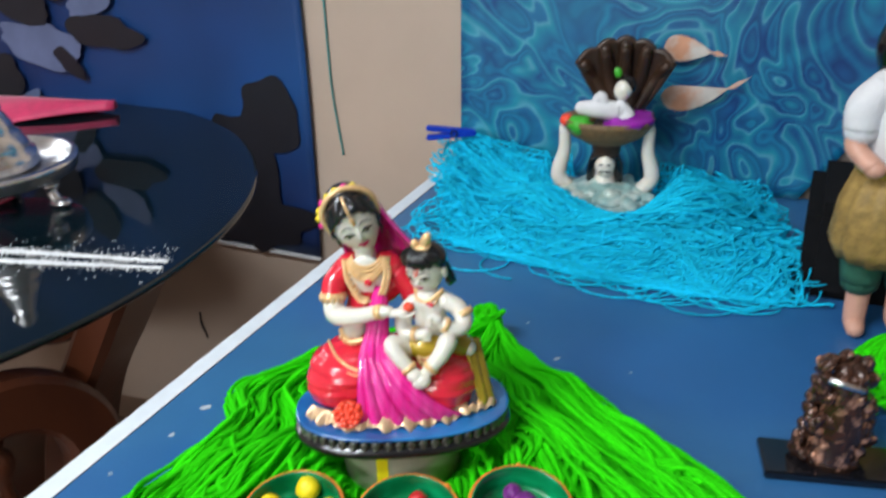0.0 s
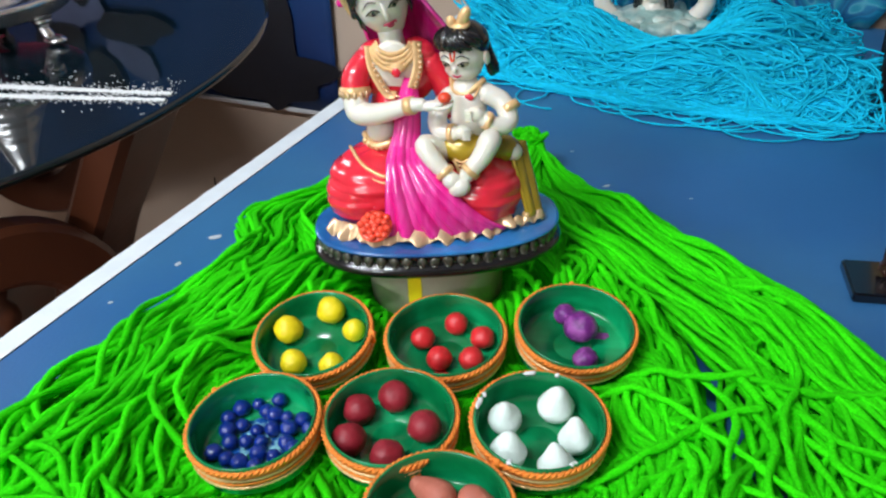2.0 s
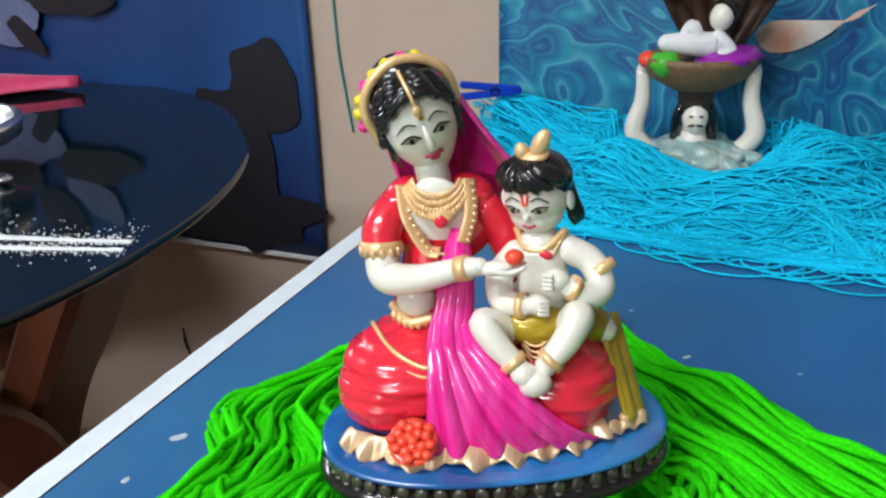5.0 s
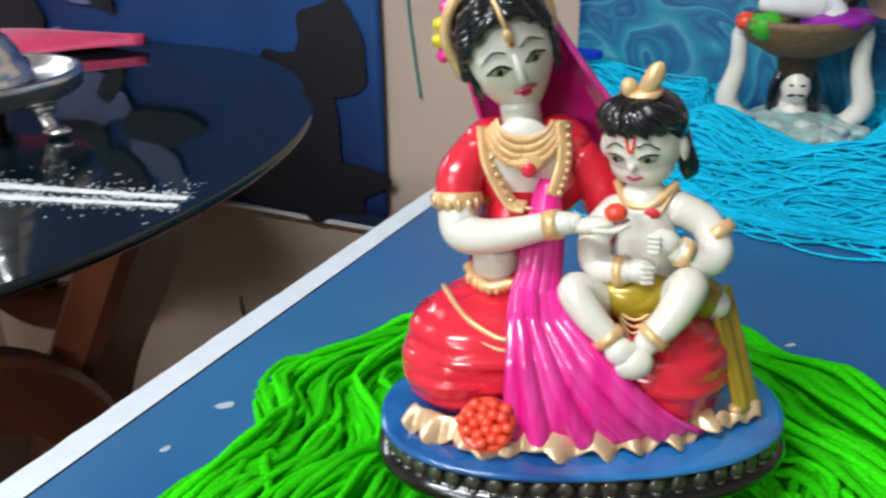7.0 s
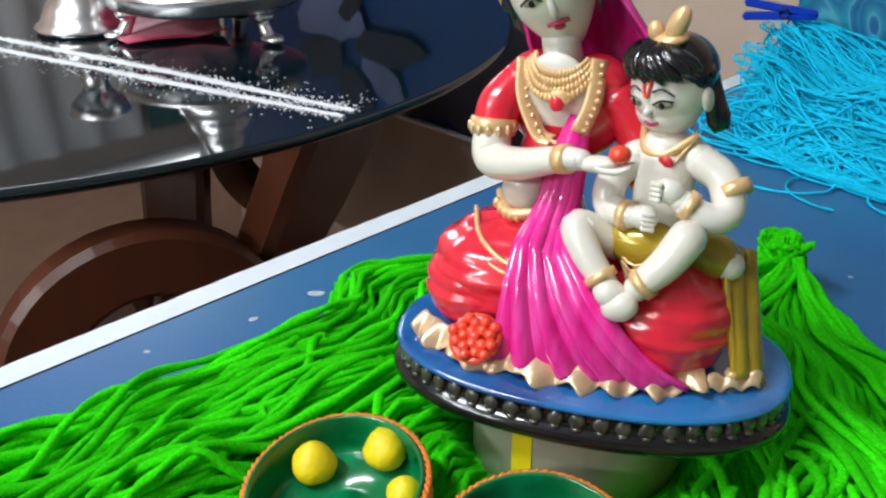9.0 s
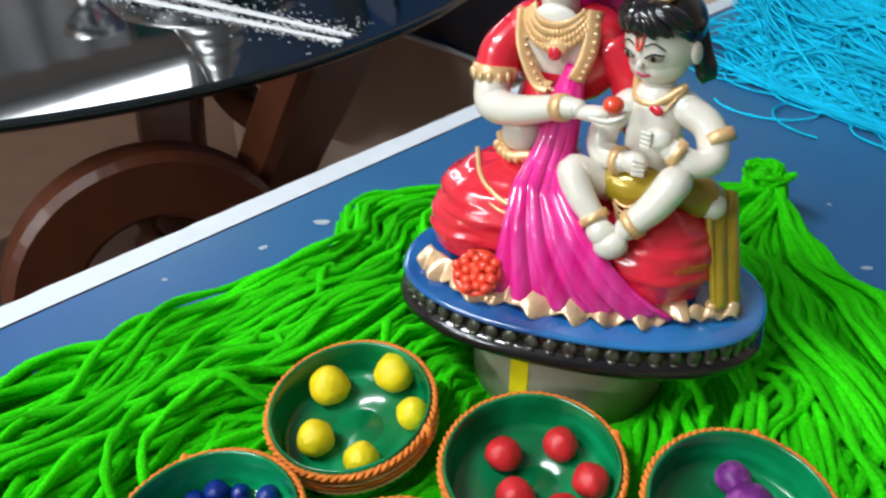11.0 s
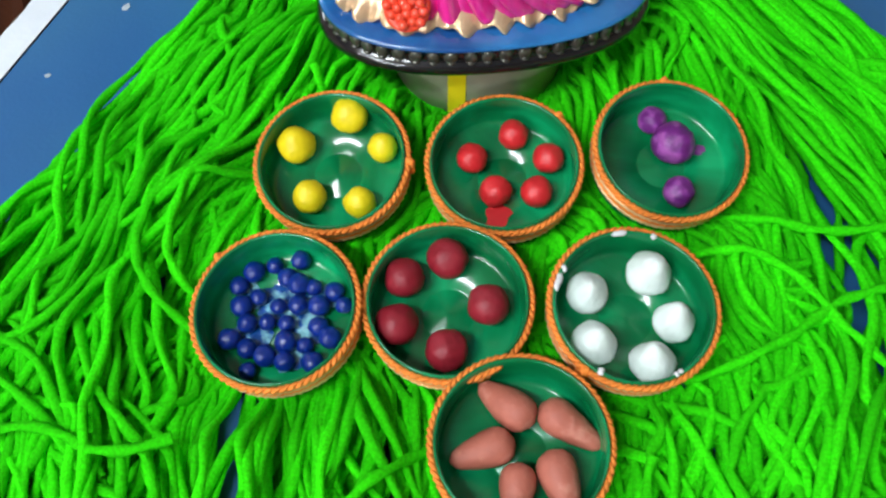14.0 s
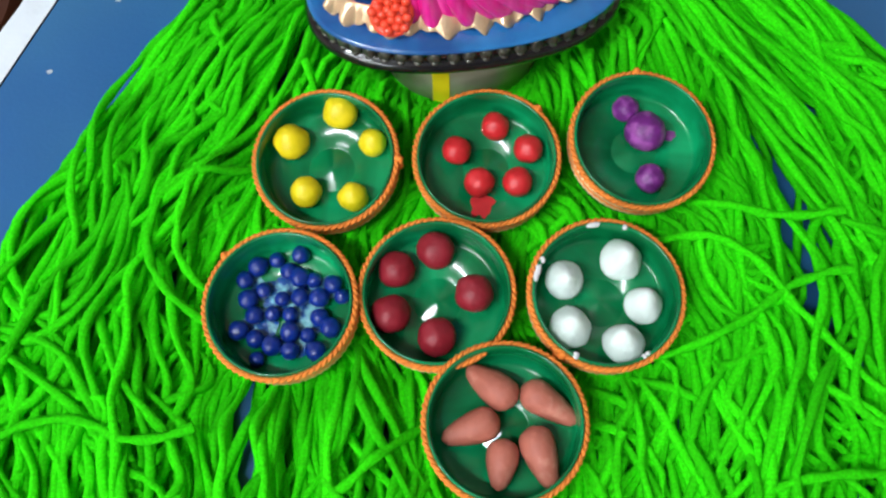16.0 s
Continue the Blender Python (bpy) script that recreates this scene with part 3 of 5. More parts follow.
XR = [0.244, 0.294, 0.312, 0.306, 0.296, 0.278, 0.246, 0.220, 0.197, 0.178, 0.166, 0.150, 0.114, 0.088, 0.070]


def pile(x, y):
    """Height to which the wool may rise."""
    h = 0.029 + 0.009 * noise.noise(Vector((x * 14, y * 14, 2.0)))
    for _, lx, ly, _, _ in LIDS:
        d = math.hypot(x - lx, y - ly)
        h = min(h, 0.0075 + 0.9 * max(0.0, d - 0.036))
    d = math.hypot(x - TIN[0], y - TIN[1])
    h = min(h, 0.0035 + 1.2 * max(0.0, d - 0.047))
    d = math.hypot((x - 0.005) / 0.09, (y - 0.694) / 0.058)
    if d < 1.0:
        h = min(h, 0.024)
    return h


def mat_lines(count, seed, wander):
    """Locks of five yarns that bend together, each yarn straying a little."""
    rng = random.Random(seed)
    out = []
    for _ in range(count // 5):
        s0, y_end0 = rng.random(), rng.uniform(0.31, 0.42)
        off0, lev0 = rng.uniform(0, 60), rng.choice((rng.uniform(0.03, 0.35), rng.uniform(0.45, 0.95)))
        for _ in range(5):
            s = min(1.0, max(0.0, s0 + rng.gauss(0, 0.014)))
            y1 = y_end0 + rng.uniform(-0.03, 0.04)
            off = off0 + rng.uniform(-0.16, 0.16)
            lev = min(1.1, max(0.05, lev0 + rng.gauss(0, 0.16)))
            pts = []
            n = 72
            for i in range(n):
                t = i / (n - 1)
                y = 0.885 + (y1 - 0.885) * t
                xl, xr = np.interp(y, YS, XL), np.interp(y, YS, XR)
                w = wander * min(1.0, 0.12 + t * 1.15)
                q = Vector((s0 * 2.0, t * 4.0, off))
                x = xl + (xr - xl) * s + w * noise.noise(q) + 0.22 * w * noise.noise(q * 3.3)
                yy = y + 0.5 * w * noise.noise(q + Vector((31, 7, 3))) + 0.2 * w * noise.noise(q * 3.1 + Vector((11, 5, 1)))
                x = min(max(x, xl - 0.003 + 0.006 * s), xr + 0.004 * s - 0.003)
                z = T + 0.0021 + (pile(x, yy) - 0.0042) * lev * (0.85 + 0.5 * noise.noise(Vector((t * 8, off, 4))))
                pts.append((x, yy, max(z, T + 0.0021)))
            out.append(np.array(pts))
    return out


def loose_lines(count, seed):
    """Yarns lying across the others in lazy bends."""
    rng = random.Random(seed)
    out = []
    for _ in range(count):
        x, y = rng.uniform(-0.19, 0.26), rng.uniform(0.36, 0.58)
        a = rng.uniform(0, 2 * math.pi)
        c = rng.uniform(-22, 22)
        pts = []
        for i in range(48):
            a += c * 0.0038 + 0.10 * noise.noise(Vector((i * 0.13, x * 3, seed)))
            if i % 12 == 0:
                c = rng.uniform(-26, 26)
            x, y = x + 0.0038 * math.cos(a), y + 0.0038 * math.sin(a)
            xl, xr = np.interp(y, YS, XL), np.interp(y, YS, XR)
            x = min(max(x, xl + 0.004), xr - 0.004)
            pts.append((x, y, T + 0.0019 + max(0.0, pile(x, y) - 0.003)))
        out.append(np.array(pts))
    return out


green_lines = mat_lines(340, 1, 0.040) + mat_lines(280, 2, 0.080) + mat_lines(100, 5, 0.13) + loose_lines(22, 3)
tagged(new("green_wool", strands("green_wool", "yarn", green_lines, 0.0022, 7)), "fan of loose lime green wool yarn spread on the table", "wool", kind="stuff")

# the tied tuft at the head of the green wool
rng = random.Random(11)
tuft = []
for i in range(46):
    a, e = rng.uniform(0, 6.28), rng.uniform(0, 6.28)
    pts = []
    for k in range(26):
        a += 0.24
        r = 0.0125 + 0.002 * math.sin(e + k)
        pts.append((0.061 + r * math.cos(a) * math.cos(e * 0.5) * 1.1, 0.890 + r * math.sin(a) * 0.9, T + 0.023 + r * math.cos(a + e) * 0.95))
    tuft.append(np.array(pts))
tagged(new("wool_knot", strands("wool_knot", "yarn", tuft, 0.0018)), "round tied knot of lime green wool", "wool knot", kind="stuff")


def teal_front(x):
    """The heap's front edge on the table."""
    return 1.125 - 0.62 * x + 0.66 * x * x


def teal_lines(count, seed):
    """Skeins that run across the table, bowed round the statue, piled higher towards the wall."""
    rng = random.Random(seed)
    out = []
    for _ in range(count // 4):
        s0, off0, lev0 = rng.random() ** 1.1, rng.uniform(0, 40), rng.uniform(0.1, 1.0)
        x0, x1 = -0.035 + rng.uniform(0, 0.16), 0.40 - rng.uniform(0, 0.16)
        for _ in range(4):
            s = min(1.0, max(0.0, s0 + rng.gauss(0, 0.025)))
            off, lev = off0 + rng.uniform(-0.2, 0.2), min(1.1, max(0.05, lev0 + rng.gauss(0, 0.15)))
            pts = []
            n = 76
            for i in range(n):
                t = i / (n - 1)
                q = Vector((t * 3.0, s0 * 3, off))
                th = off0 + 5.8 * t
                x = (x0 + x1) / 2 + (x1 - x0) / 2 * math.cos(th) + 0.05 * noise.noise(q) + 0.035 * noise.noise(q * 3.3)
                f = teal_front(x)
                y = f + 0.012 + 0.30 * max(0.0, s + 0.10 * math.sin(th)) * (1 - 0.30 * abs(math.sin(th))) + 0.085 * noise.noise(q + Vector((9, 3, 1))) + 0.034 * noise.noise(q * 3.7)
                y = max(y, f + 0.006 * noise.noise(q * 5))
                y = min(y, (VB - 0.02 - 0.2907 * x) / 0.957)
                d = math.hypot((x - 0.196) / 0.085, (y - 1.25) / 0.07)
                h = 0.005 + 0.058 * min(1.0, max(0.0, y - f) / 0.085) ** 0.55 * (0.75 + 0.5 * noise.noise(Vector((x * 9, y * 9, 1))))
                if d < 1.25:
                    h = min(h, 0.010 + 0.05 * max(0, d - 0.85))
                pts.append((x, y, T + 0.0016 + max(0, h) * lev))
            out.append(np.array(pts))
    for _ in range(90):          # loops that spill over the front
        x, a = rng.uniform(0.0, 0.36), rng.uniform(0, 6.28)
        y = teal_front(x) + rng.uniform(0.01, 0.06)
        c = rng.choice((-1, 1)) * rng.uniform(18, 40)
        pts = []
        for i in range(40):
            a += c * 0.004
            x, y = x + 0.004 * math.cos(a), y + 0.003 * math.sin(a)
            pts.append((x, y, T + 0.003 + 0.042 * min(1.0, max(0.0, (y - teal_front(x)) / 0.08))))
        out.append(np.array(pts))
    return out


tagged(new("turquoise_wool", strands("turquoise_wool", "teal", teal_lines(1240, 4), 0.0011, 4)), "tangled heap of turquoise wool yarn like water", "wool", kind="stuff")

# ---- lids with clay fruit ----
def lid_dish():
    sh = Shape()
    R = LID_R
    sh.lathe("lid", [(0, 0.0008), (R * 0.02, 0.0013), (R * 0.05, 0.0005), (R * 0.33, 0.0004), (R * 0.345, 0.0000), (R * 0.36, 0.0010), (R * 0.84, 0.0010), (R * 0.90, 0.0016), (R * 0.935, 0.004), (R * 0.950, 0.0125), (R * 0.957, 0.0195),
                     (R * 0.975, 0.0208), (R, 0.0200), (R, 0.001), (R * 0.97, -0.0008), (0, -0.0008)], seg=48)
    return sh


def lid_cord():
    """Braided cord glued round the rim: two twisted strands with small beads of a picot edge."""
    sh = Shape()
    n = 150
    for ph in (0, math.pi):
        pts = []
        for k in range(n + 1):
            a = 2 * math.pi * k / n
            w = 34 * a + ph
            r = LID_R + 0.0012 + 0.0008 * math.cos(w)
            pts.append((r * math.cos(a), r * math.sin(a), 0.0178 + 0.0011 * math.sin(w)))
        sh.tube("cord", pts, 0.00105, 5, cap=False)
    for zz in (0.0148, 0.0124, 0.0098, 0.0070):
        pts = [((LID_R + 0.0007 + 0.0003 * math.sin(60 * a)) * math.cos(a), (LID_R + 0.0007 + 0.0003 * math.sin(60 * a)) * math.sin(a), zz) for a in (2 * math.pi * k / n for k in range(n + 1))]
        sh.tube("cord" if zz > 0.013 or 0.009 < zz < 0.011 else "gold", pts, 0.0009, 5, cap=False)
    return sh


first = None
lid_pose = {}
for i, (nm, lx, ly, tx, ty) in enumerate(LIDS):
    m = pose(lx, ly, LID_Z + math.sin(radians(abs(tx))) * 0.018) @ pose(0, 0, 0, tx, ty, 0) @ pose(0, 0, 0, 0, 0, 47 * i)
    lid_pose[nm] = m
    label = "green enamelled jar lid rimmed with orange cord, holding %s clay fruit" % nm
    if first is None:
        first = thing("jar_lid", m, label, "lid", "seven jar lids of clay fruit")
        part("dish", lid_dish(), first)
        part("cord_trim", lid_cord(), first, "orange braided cord trim")
        sh = Shape()
        for q in range(3):
            sh.ell("cord", (LID_R + 0.002, 0.001 * (q - 1), 0.014 + 0.002 * q), (0.0024, 0.0022, 0.0024), lump=0.3, freq=500, seed=q)
        part("cord_knot", sh, first)
    else:
        ob = copy_thing(first, m)
        tagged(ob, label)


def on_lid(nm, x, y, r):
    """Where a ball of that radius lies on the floor of a tilted lid."""
    m = lid_pose[nm]
    a, n = m @ Vector((0, 0, 0.0008)), m.to_3x3() @ Vector((0, 0, 1))
    z = a.z - (n.x * (x - a.x) + n.y * (y - a.y)) / n.z
    return Vector((x, y, z)) + n * (r * 0.93)


def fruit(name, nm, key, x, y, r, label, squash=0.92, peak=0.0, crease=0, seed=0.0, group=""):
    """A hand-rolled clay ball, a little lumpy, with an optional pinched tip and creases."""
    sh = Shape()
    vs = []
    for p in globe_points(22, 14):
        p = Vector(p)
        k = 1 + 0.10 * noise.noise(p * 1.3 + Vector((seed, 0, 0))) + 0.035 * noise.noise(p * 4 + Vector((0, seed, 0)))
        if peak and p.z > 0.0:
            k += peak * p.z ** 4
        if crease:
            k -= 0.07 * max(0.0, 1 - abs(math.sin(math.atan2(p.y, p.x) * 0.5 * crease + seed)) * 7) * (1 - abs(p.z))
        p = p * k * r
        if peak > 0.5:              # pinched into a blunt cone
            g = 1.08 - 0.30 * max(0.0, p.z / r)
            p.x, p.y = p.x * max(0.2, g), p.y * max(0.2, g)
        p.z *= squash
        vs.append(sh.bm.verts.new(p))
    sh.paint(sh.globe_faces(vs, 22, 14), key)
    c = on_lid(nm, x, y, r * squash)
    solid(name, sh, pose(*c, seed * 40 % 24 - 12, seed * 70 % 24 - 12, seed * 97 % 360), label, "clay fruit", group)


for i, (x, y, r) in enumerate(((-0.081, 0.604, 0.0094), (-0.056, 0.621, 0.0095), (-0.038, 0.605, 0.0074), (-0.071, 0.577, 0.0083), (-0.046, 0.575, 0.0080))):
    fruit("clay_lemon", "yellow", "c_yel", x, y, r, "small yellow clay lemon with a pinched tip, in a green lid", 0.90, 0.22, 0, 1.3 + i, "yellow clay fruit")
for i, (x, y, r) in enumerate(((0.026, 0.619, 0.0076), (0.006, 0.604, 0.0078), (0.044, 0.607, 0.0078), (0.019, 0.587, 0.0080), (0.039, 0.588, 0.0080))):
    fruit("clay_apple", "red", "c_red", x, y, r, "small round red clay fruit in a green lid" if i != 3 else "small red clay fruit, torn and smeared on its lid", 0.93, 0.0, 0, 7.1 + i * 1.7, "red clay fruit")
for i, (x, y, r) in enumerate(((0.095, 0.633, 0.0072), (0.105, 0.620, 0.0108), (0.108, 0.595, 0.0078))):
    fruit("clay_plum", "purple", "c_pur", x, y, r, "rough purple clay plum with paler streaks, in a green lid", 0.9, 0, 0, 15.3 + i * 2.3, "purple clay fruit")
for i, (x, y, r) in enumerate(((-0.020, 0.534, 0.0092), (-0.001, 0.545, 0.0096), (0.019, 0.524, 0.0096), (-0.021, 0.511, 0.0100), (0.002, 0.501, 0.0096))):
    fruit("clay_ball", "maroon", "c_mar", x, y, r, "creased maroon clay ball in a green lid", 0.92, 0, 1 if i > 1 else 0, 23.7 + i * 1.9, "maroon clay fruit")
for i, (x, y, r) in enumerate(((0.063, 0.533, 0.0090), (0.091, 0.545, 0.0098), (0.102, 0.523, 0.0090), (0.066, 0.509, 0.0098), (0.092, 0.503, 0.0094))):
    fruit("clay_sweet", "white", "c_whi", x, y, r, "white clay sweet with a pointed top, in a green lid", 0.98, 0.52, 0, 31.2 + i * 1.3, "white clay fruit")
BEADS = [(-0.096, 0.526), (-0.090, 0.533), (-0.081, 0.537), (-0.069, 0.540), (-0.093, 0.516), (-0.086, 0.521), (-0.074, 0.531), (-0.068, 0.528), (-0.061, 0.527), (-0.089, 0.508),
         (-0.096, 0.500), (-0.080, 0.509), (-0.087, 0.496), (-0.078, 0.493), (-0.071, 0.509), (-0.067, 0.518), (-0.057, 0.518), (-0.046, 0.519), (-0.056, 0.508), (-0.070, 0.500),
         (-0.061, 0.499), (-0.069, 0.491), (-0.056, 0.491), (-0.085, 0.486), (-0.051, 0.525), (-0.050, 0.503), (-0.076, 0.517)]
for i, (x, y) in enumerate(BEADS):
    fruit("clay_berry", "blue", "c_blu", x, y, 0.0046 + 0.0007 * math.sin(i * 2.1), "tiny navy clay berry in a paint-smeared lid", 0.9, 0, 0, 41.0 + i * 0.77, "blue clay berries")


def root(x, y, tx, ty, r, seed):
    """A tapering terracotta clay root from its fat end to its tip."""
    c = on_lid("brown", x, y, r * 0.92)
    d = Vector((tx - x, ty - y, 0))
    L = d.length
    d.normalize()
    sh = Shape()
    ps, rs = [], []
    for k in range(15):
        t = k / 14
        s = -0.95 * r + (L + 0.95 * r) * t
        w = r * math.sqrt(max(0.0, 1 - ((s) / (0.97 * r)) ** 2)) if s < 0 else r * (1 - 0.66 * (s / L) ** 1.7) * (1 if s < 0.86 * L else math.sqrt(max(0.02, 1 - ((s / L - 0.86) / 0.145) ** 2)))
        ps.append((d.x * s, d.y * s, -0.25 * r * max(0, s / L) + 0.03 * r * math.sin(seed + 5 * t)))
        rs.append(max(w, 0.0004) * (1 + 0.05 * noise.noise(Vector((t * 5, seed, 0)))))
    sh.tube("c_bro", ps, rs, 14)
    solid("clay_root", sh, pose(*c), "tapered terracotta clay root vegetable in a green lid", "clay fruit", "terracotta clay roots")


for q in ((0.0345, 0.4745, 0.0175, 0.4865, 0.0085, 1.0), (0.0505, 0.4745, 0.0705, 0.463, 0.0080, 2.0), (0.0265, 0.4595, 0.0075, 0.4515, 0.0082, 3.0), (0.0360, 0.446, 0.0345, 0.430, 0.0078, 4.0), (0.0515, 0.452, 0.0590, 0.4325, 0.0085, 5.0)):
    root(*q)


def smear(nm, key, x, y, rx, ry, seed, label):
    """A thin skin of paint left on a lid's floor, part of no fruit."""
    sh = Shape()
    m = lid_pose[nm]
    ring = []
    for k in range(30):
        a = 2 * math.pi * k / 30
        r = 1 + 0.5 * noise.noise(Vector((math.cos(a) * 2, math.sin(a) * 2, seed)))
        p = on_lid(nm, x + r * rx * math.cos(a), y + r * ry * math.sin(a), 0.0005)
        ring.append(sh.bm.verts.new(p))
    sh.paint([sh.bm.faces.new(ring)], key)
    solid("paint_smear", sh, Matrix(), label, "paint smear")


rng = random.Random(77)
white_lid = [o for o in scene.objects if o.name.startswith("jar_lid") and "white" in o["label"]][0]
for k in range(9):
    a = rng.uniform(0, 6.28)
    sh = Shape()
    sh.ell("white", (LID_R * 0.965 * math.cos(a), LID_R * 0.965 * math.sin(a), 0.0200), (rng.uniform(0.001, 0.002), rng.uniform(0.001, 0.0045), 0.0012), (0, 0, math.degrees(a)), 10, 6, lump=0.5, freq=500, seed=k)
    part("paint_chip", sh, white_lid, "white chip on the rim")
# smeared blue paint, the lid's cyan glare mixed into its colour
for k, (x, y, rx, ry) in enumerate(((-0.076, 0.520, 0.012, 0.009), (-0.062, 0.508, 0.010, 0.008), (-0.086, 0.503, 0.008, 0.009), (-0.068, 0.494, 0.009, 0.006), (-0.056, 0.524, 0.007, 0.006), (-0.090, 0.522, 0.006, 0.006))):
    smear("blue", "smear", x, y, rx, ry, 3.0 + 1.7 * k, "blue paint smear with painted pale glare on the lid's floor")
smear("purple", "c_pur", 0.116, 0.622, 0.008, 0.003, 1.0, "purple clay smear on the lid")
smear("red", "c_red", 0.021, 0.577, 0.006, 0.007, 2.0, "red clay smear on the lid")

# ---- the seated statue and the tin under it ----
tin = thing("tin", pose(TIN[0], TIN[1], T + 0.004), "pale round tin with a yellow stripe, under the statue", "tin")
sh = Shape()
sh.lathe("tin", [(0, 0), (0.0465, 0), (0.0475, 0.001), (0.0475, 0.0385), (0.0465, 0.0395), (0, 0.0395)], seg=48)
part("wall", sh, tin)
sh = Shape()
sh.sheet("tinyel", lambda s, t: (0.0479 * math.sin(-0.26 + 0.20 * s), -0.0479 * math.cos(-0.26 + 0.20 * s), 0.001 + 0.0375 * t), 6, 1)
part("stripe", sh, tin, "yellow stripe")

BASE_Z = T + 0.0437


def seated_statue():
    """Mother and child on an oval plinth, one glazed piece. X right, Y back, Z up from the plinth's underside."""
    s = Shape()
    A, B = 0.0850, 0.0500
    TURN = pose(0, 0, 0, 0, 0, 11)

    def full(a, t=0):
        """How far the outline stands out from a true oval."""
        return (abs(math.cos(a)) ** 2.35 + abs(math.sin(a)) ** 2.35) ** (-1 / 2.35) - 1

    # plinth: black spreading foot, band of upright lobes, blue deck with a rounded lip
    prof = [(0, 0), (0.90, 0), (0.965, 0.0008), (1.005, 0.0030), (1.012, 0.0055), (0.990, 0.0078), (0.962, 0.0088), (0.946, 0.0095), (0.942, 0.0160), (0.965, 0.0172)]
    s.lathe("black", [(r * A, z) for r, z in prof], TURN, 96, sy=B / A, ripple=full)
    s.lathe("blue", [(0.955 * A, 0.0166), (0.982 * A, 0.0172), (0.990 * A, 0.0183), (0.982 * A, 0.0194), (0.955 * A, 0.0199), (0.60 * A, 0.0206), (0, 0.0208)], TURN, 96, sy=B / A, ripple=full)
    for k in range(58):
        a = 2 * math.pi * (k + 0.12 * noise.noise(Vector((k * 3.7, 0, 0)))) / 58
        f = 1 + full(a)
        q = TURN @ Vector((0.952 * A * f * math.cos(a), 0.952 * B * f * math.sin(a), 0.0127))
        n = math.degrees(math.atan2(math.sin(a) / B, math.cos(a) / A)) + 11
        s.ell("bead", q, (0.0018, 0.0034, 0.0039), (0, 0, n), u=10, v=8, lump=0.25, freq=300, seed=k)
        s.ell("bead", q + Vector((0, 0, -0.0032)), (0.0024, 0.0024, 0.0012), (0, 0, n), u=8, v=6)

    def base(x, y, z):
        return (x, y + 0.008, z + 0.014)

    p = base

    # skirt: red thighs either side, folded magenta panel in front
    def thigh(cx, cy, cz, rx, ry, rz, turn, ph):
        """A draped thigh: an ellipsoid whose cloth runs in soft ridges."""
        R = pose(cx, cy + 0.008, cz + 0.014, 0, 0, turn)

        def fn(u, w):
            a, b = 2 * math.pi * u, math.pi * (0.03 + 0.94 * w)
            d = math.sin(b) ** 0.8
            f = 1 + d * (0.020 * math.sin(15 * b + 2.6 * math.cos(a + ph) + ph) + 0.011 * math.sin(27 * b - 3.3 * math.sin(a) + 2 * ph)) + 0.05 * noise.noise(Vector((math.cos(a) * 2, math.sin(a) * 2, b * 2 + ph)))
            q = R @ Vector((rx * f * math.sin(b) * math.cos(a), ry * f * math.sin(b) * math.sin(a), rz * f * math.cos(b)))
            return tuple(q)

        s.sheet("red", fn, 60, 44)

    thigh(-0.037, 0.000, 0.0285, 0.0385, 0.034, 0.0265, 14, 0.4)
    thigh(-0.050, -0.009, 0.0235, 0.0250, 0.027, 0.0205, 30, 1.7)
    thigh(0.0315, -0.004, 0.0280, 0.0275, 0.029, 0.0255, 8, 2.9)
    s.ell("red", p(0.000, 0.010, 0.028), (0.050, 0.030, 0.026), (0, 0, 6), 24, 14)
    s.limb("red", [p(-0.034, 0.008, 0.034), p(-0.034, 0.012, 0.056)], [0.025, 0.0165], 6, 20)

    def front(x):
        """How far forward the skirt's foot reaches at x."""
        q = (x - 0.002) / 0.084
        return 0.19 * x - 0.004 - 0.0385 * math.sqrt(max(0.0, 1 - q * q))

    # one folded magenta cloth: narrow at the breast, fanning out over the lap to the hem
    PK = [0, 0.16, 0.32, 0.46, 0.56, 0.70, 0.86, 1.0]
    PX = [-0.0160, -0.0165, -0.0180, -0.0195, -0.0175, -0.0095, 0.0020, 0.0100]
    PW = [0.0016, 0.0056, 0.0075, 0.0092, 0.0120, 0.0195, 0.0310, 0.0390]
    PY = [0.0050, -0.0025, -0.0055, -0.0120, -0.0235, -0.0325, -0.0385, -0.0400]
    PZ = [0.1000, 0.0850, 0.0700, 0.0590, 0.0530, 0.0410, 0.0220, 0.0105]

    def panel(u, t):
        e = 2 * u - 1
        x = np.interp(t, PK, PX) + e * np.interp(t, PK, PW)
        deep = 0.0004 + 0.0019 * t
        fold = deep * (math.sin(u * 30 + 2.0 * t) + 0.6 * math.sin(u * 53 + 1.3 + 3 * t))
        w = max(0.0, (t - 0.5) / 0.5) ** 1.5
        y = np.interp(t, PK, PY) * (1 - w) + (front(x) + 0.001) * w - fold + 0.0035 * e * e * (1 - w)
        return p(x, y, np.interp(t, PK, PZ) + 0.0015 * math.sin(4 * e + 6 * t) * math.sin(math.pi * t))

    s.sheet("pink", panel, 90, 48, 0.0025)

    # gold frilled hem round the foot of the skirt
    def hem(u, t):
        a = radians(207 + 110 * u)
        x = 0.001 + (0.070 if u > 0.57 else 0.078) * math.cos(a)
        n = Vector((math.cos(a) / 0.078, math.sin(a) / 0.0385, 0)).normalized()
        w = 1.3 * math.sin(u * 44 + 2.2 * math.sin(u * 9)) + 0.6 * math.sin(u * 97 + 1)
        g = -0.0040 + (0.0095 * t + 0.0019 * t * w) * (0.6 + 0.4 * min(1.0, u * 4))
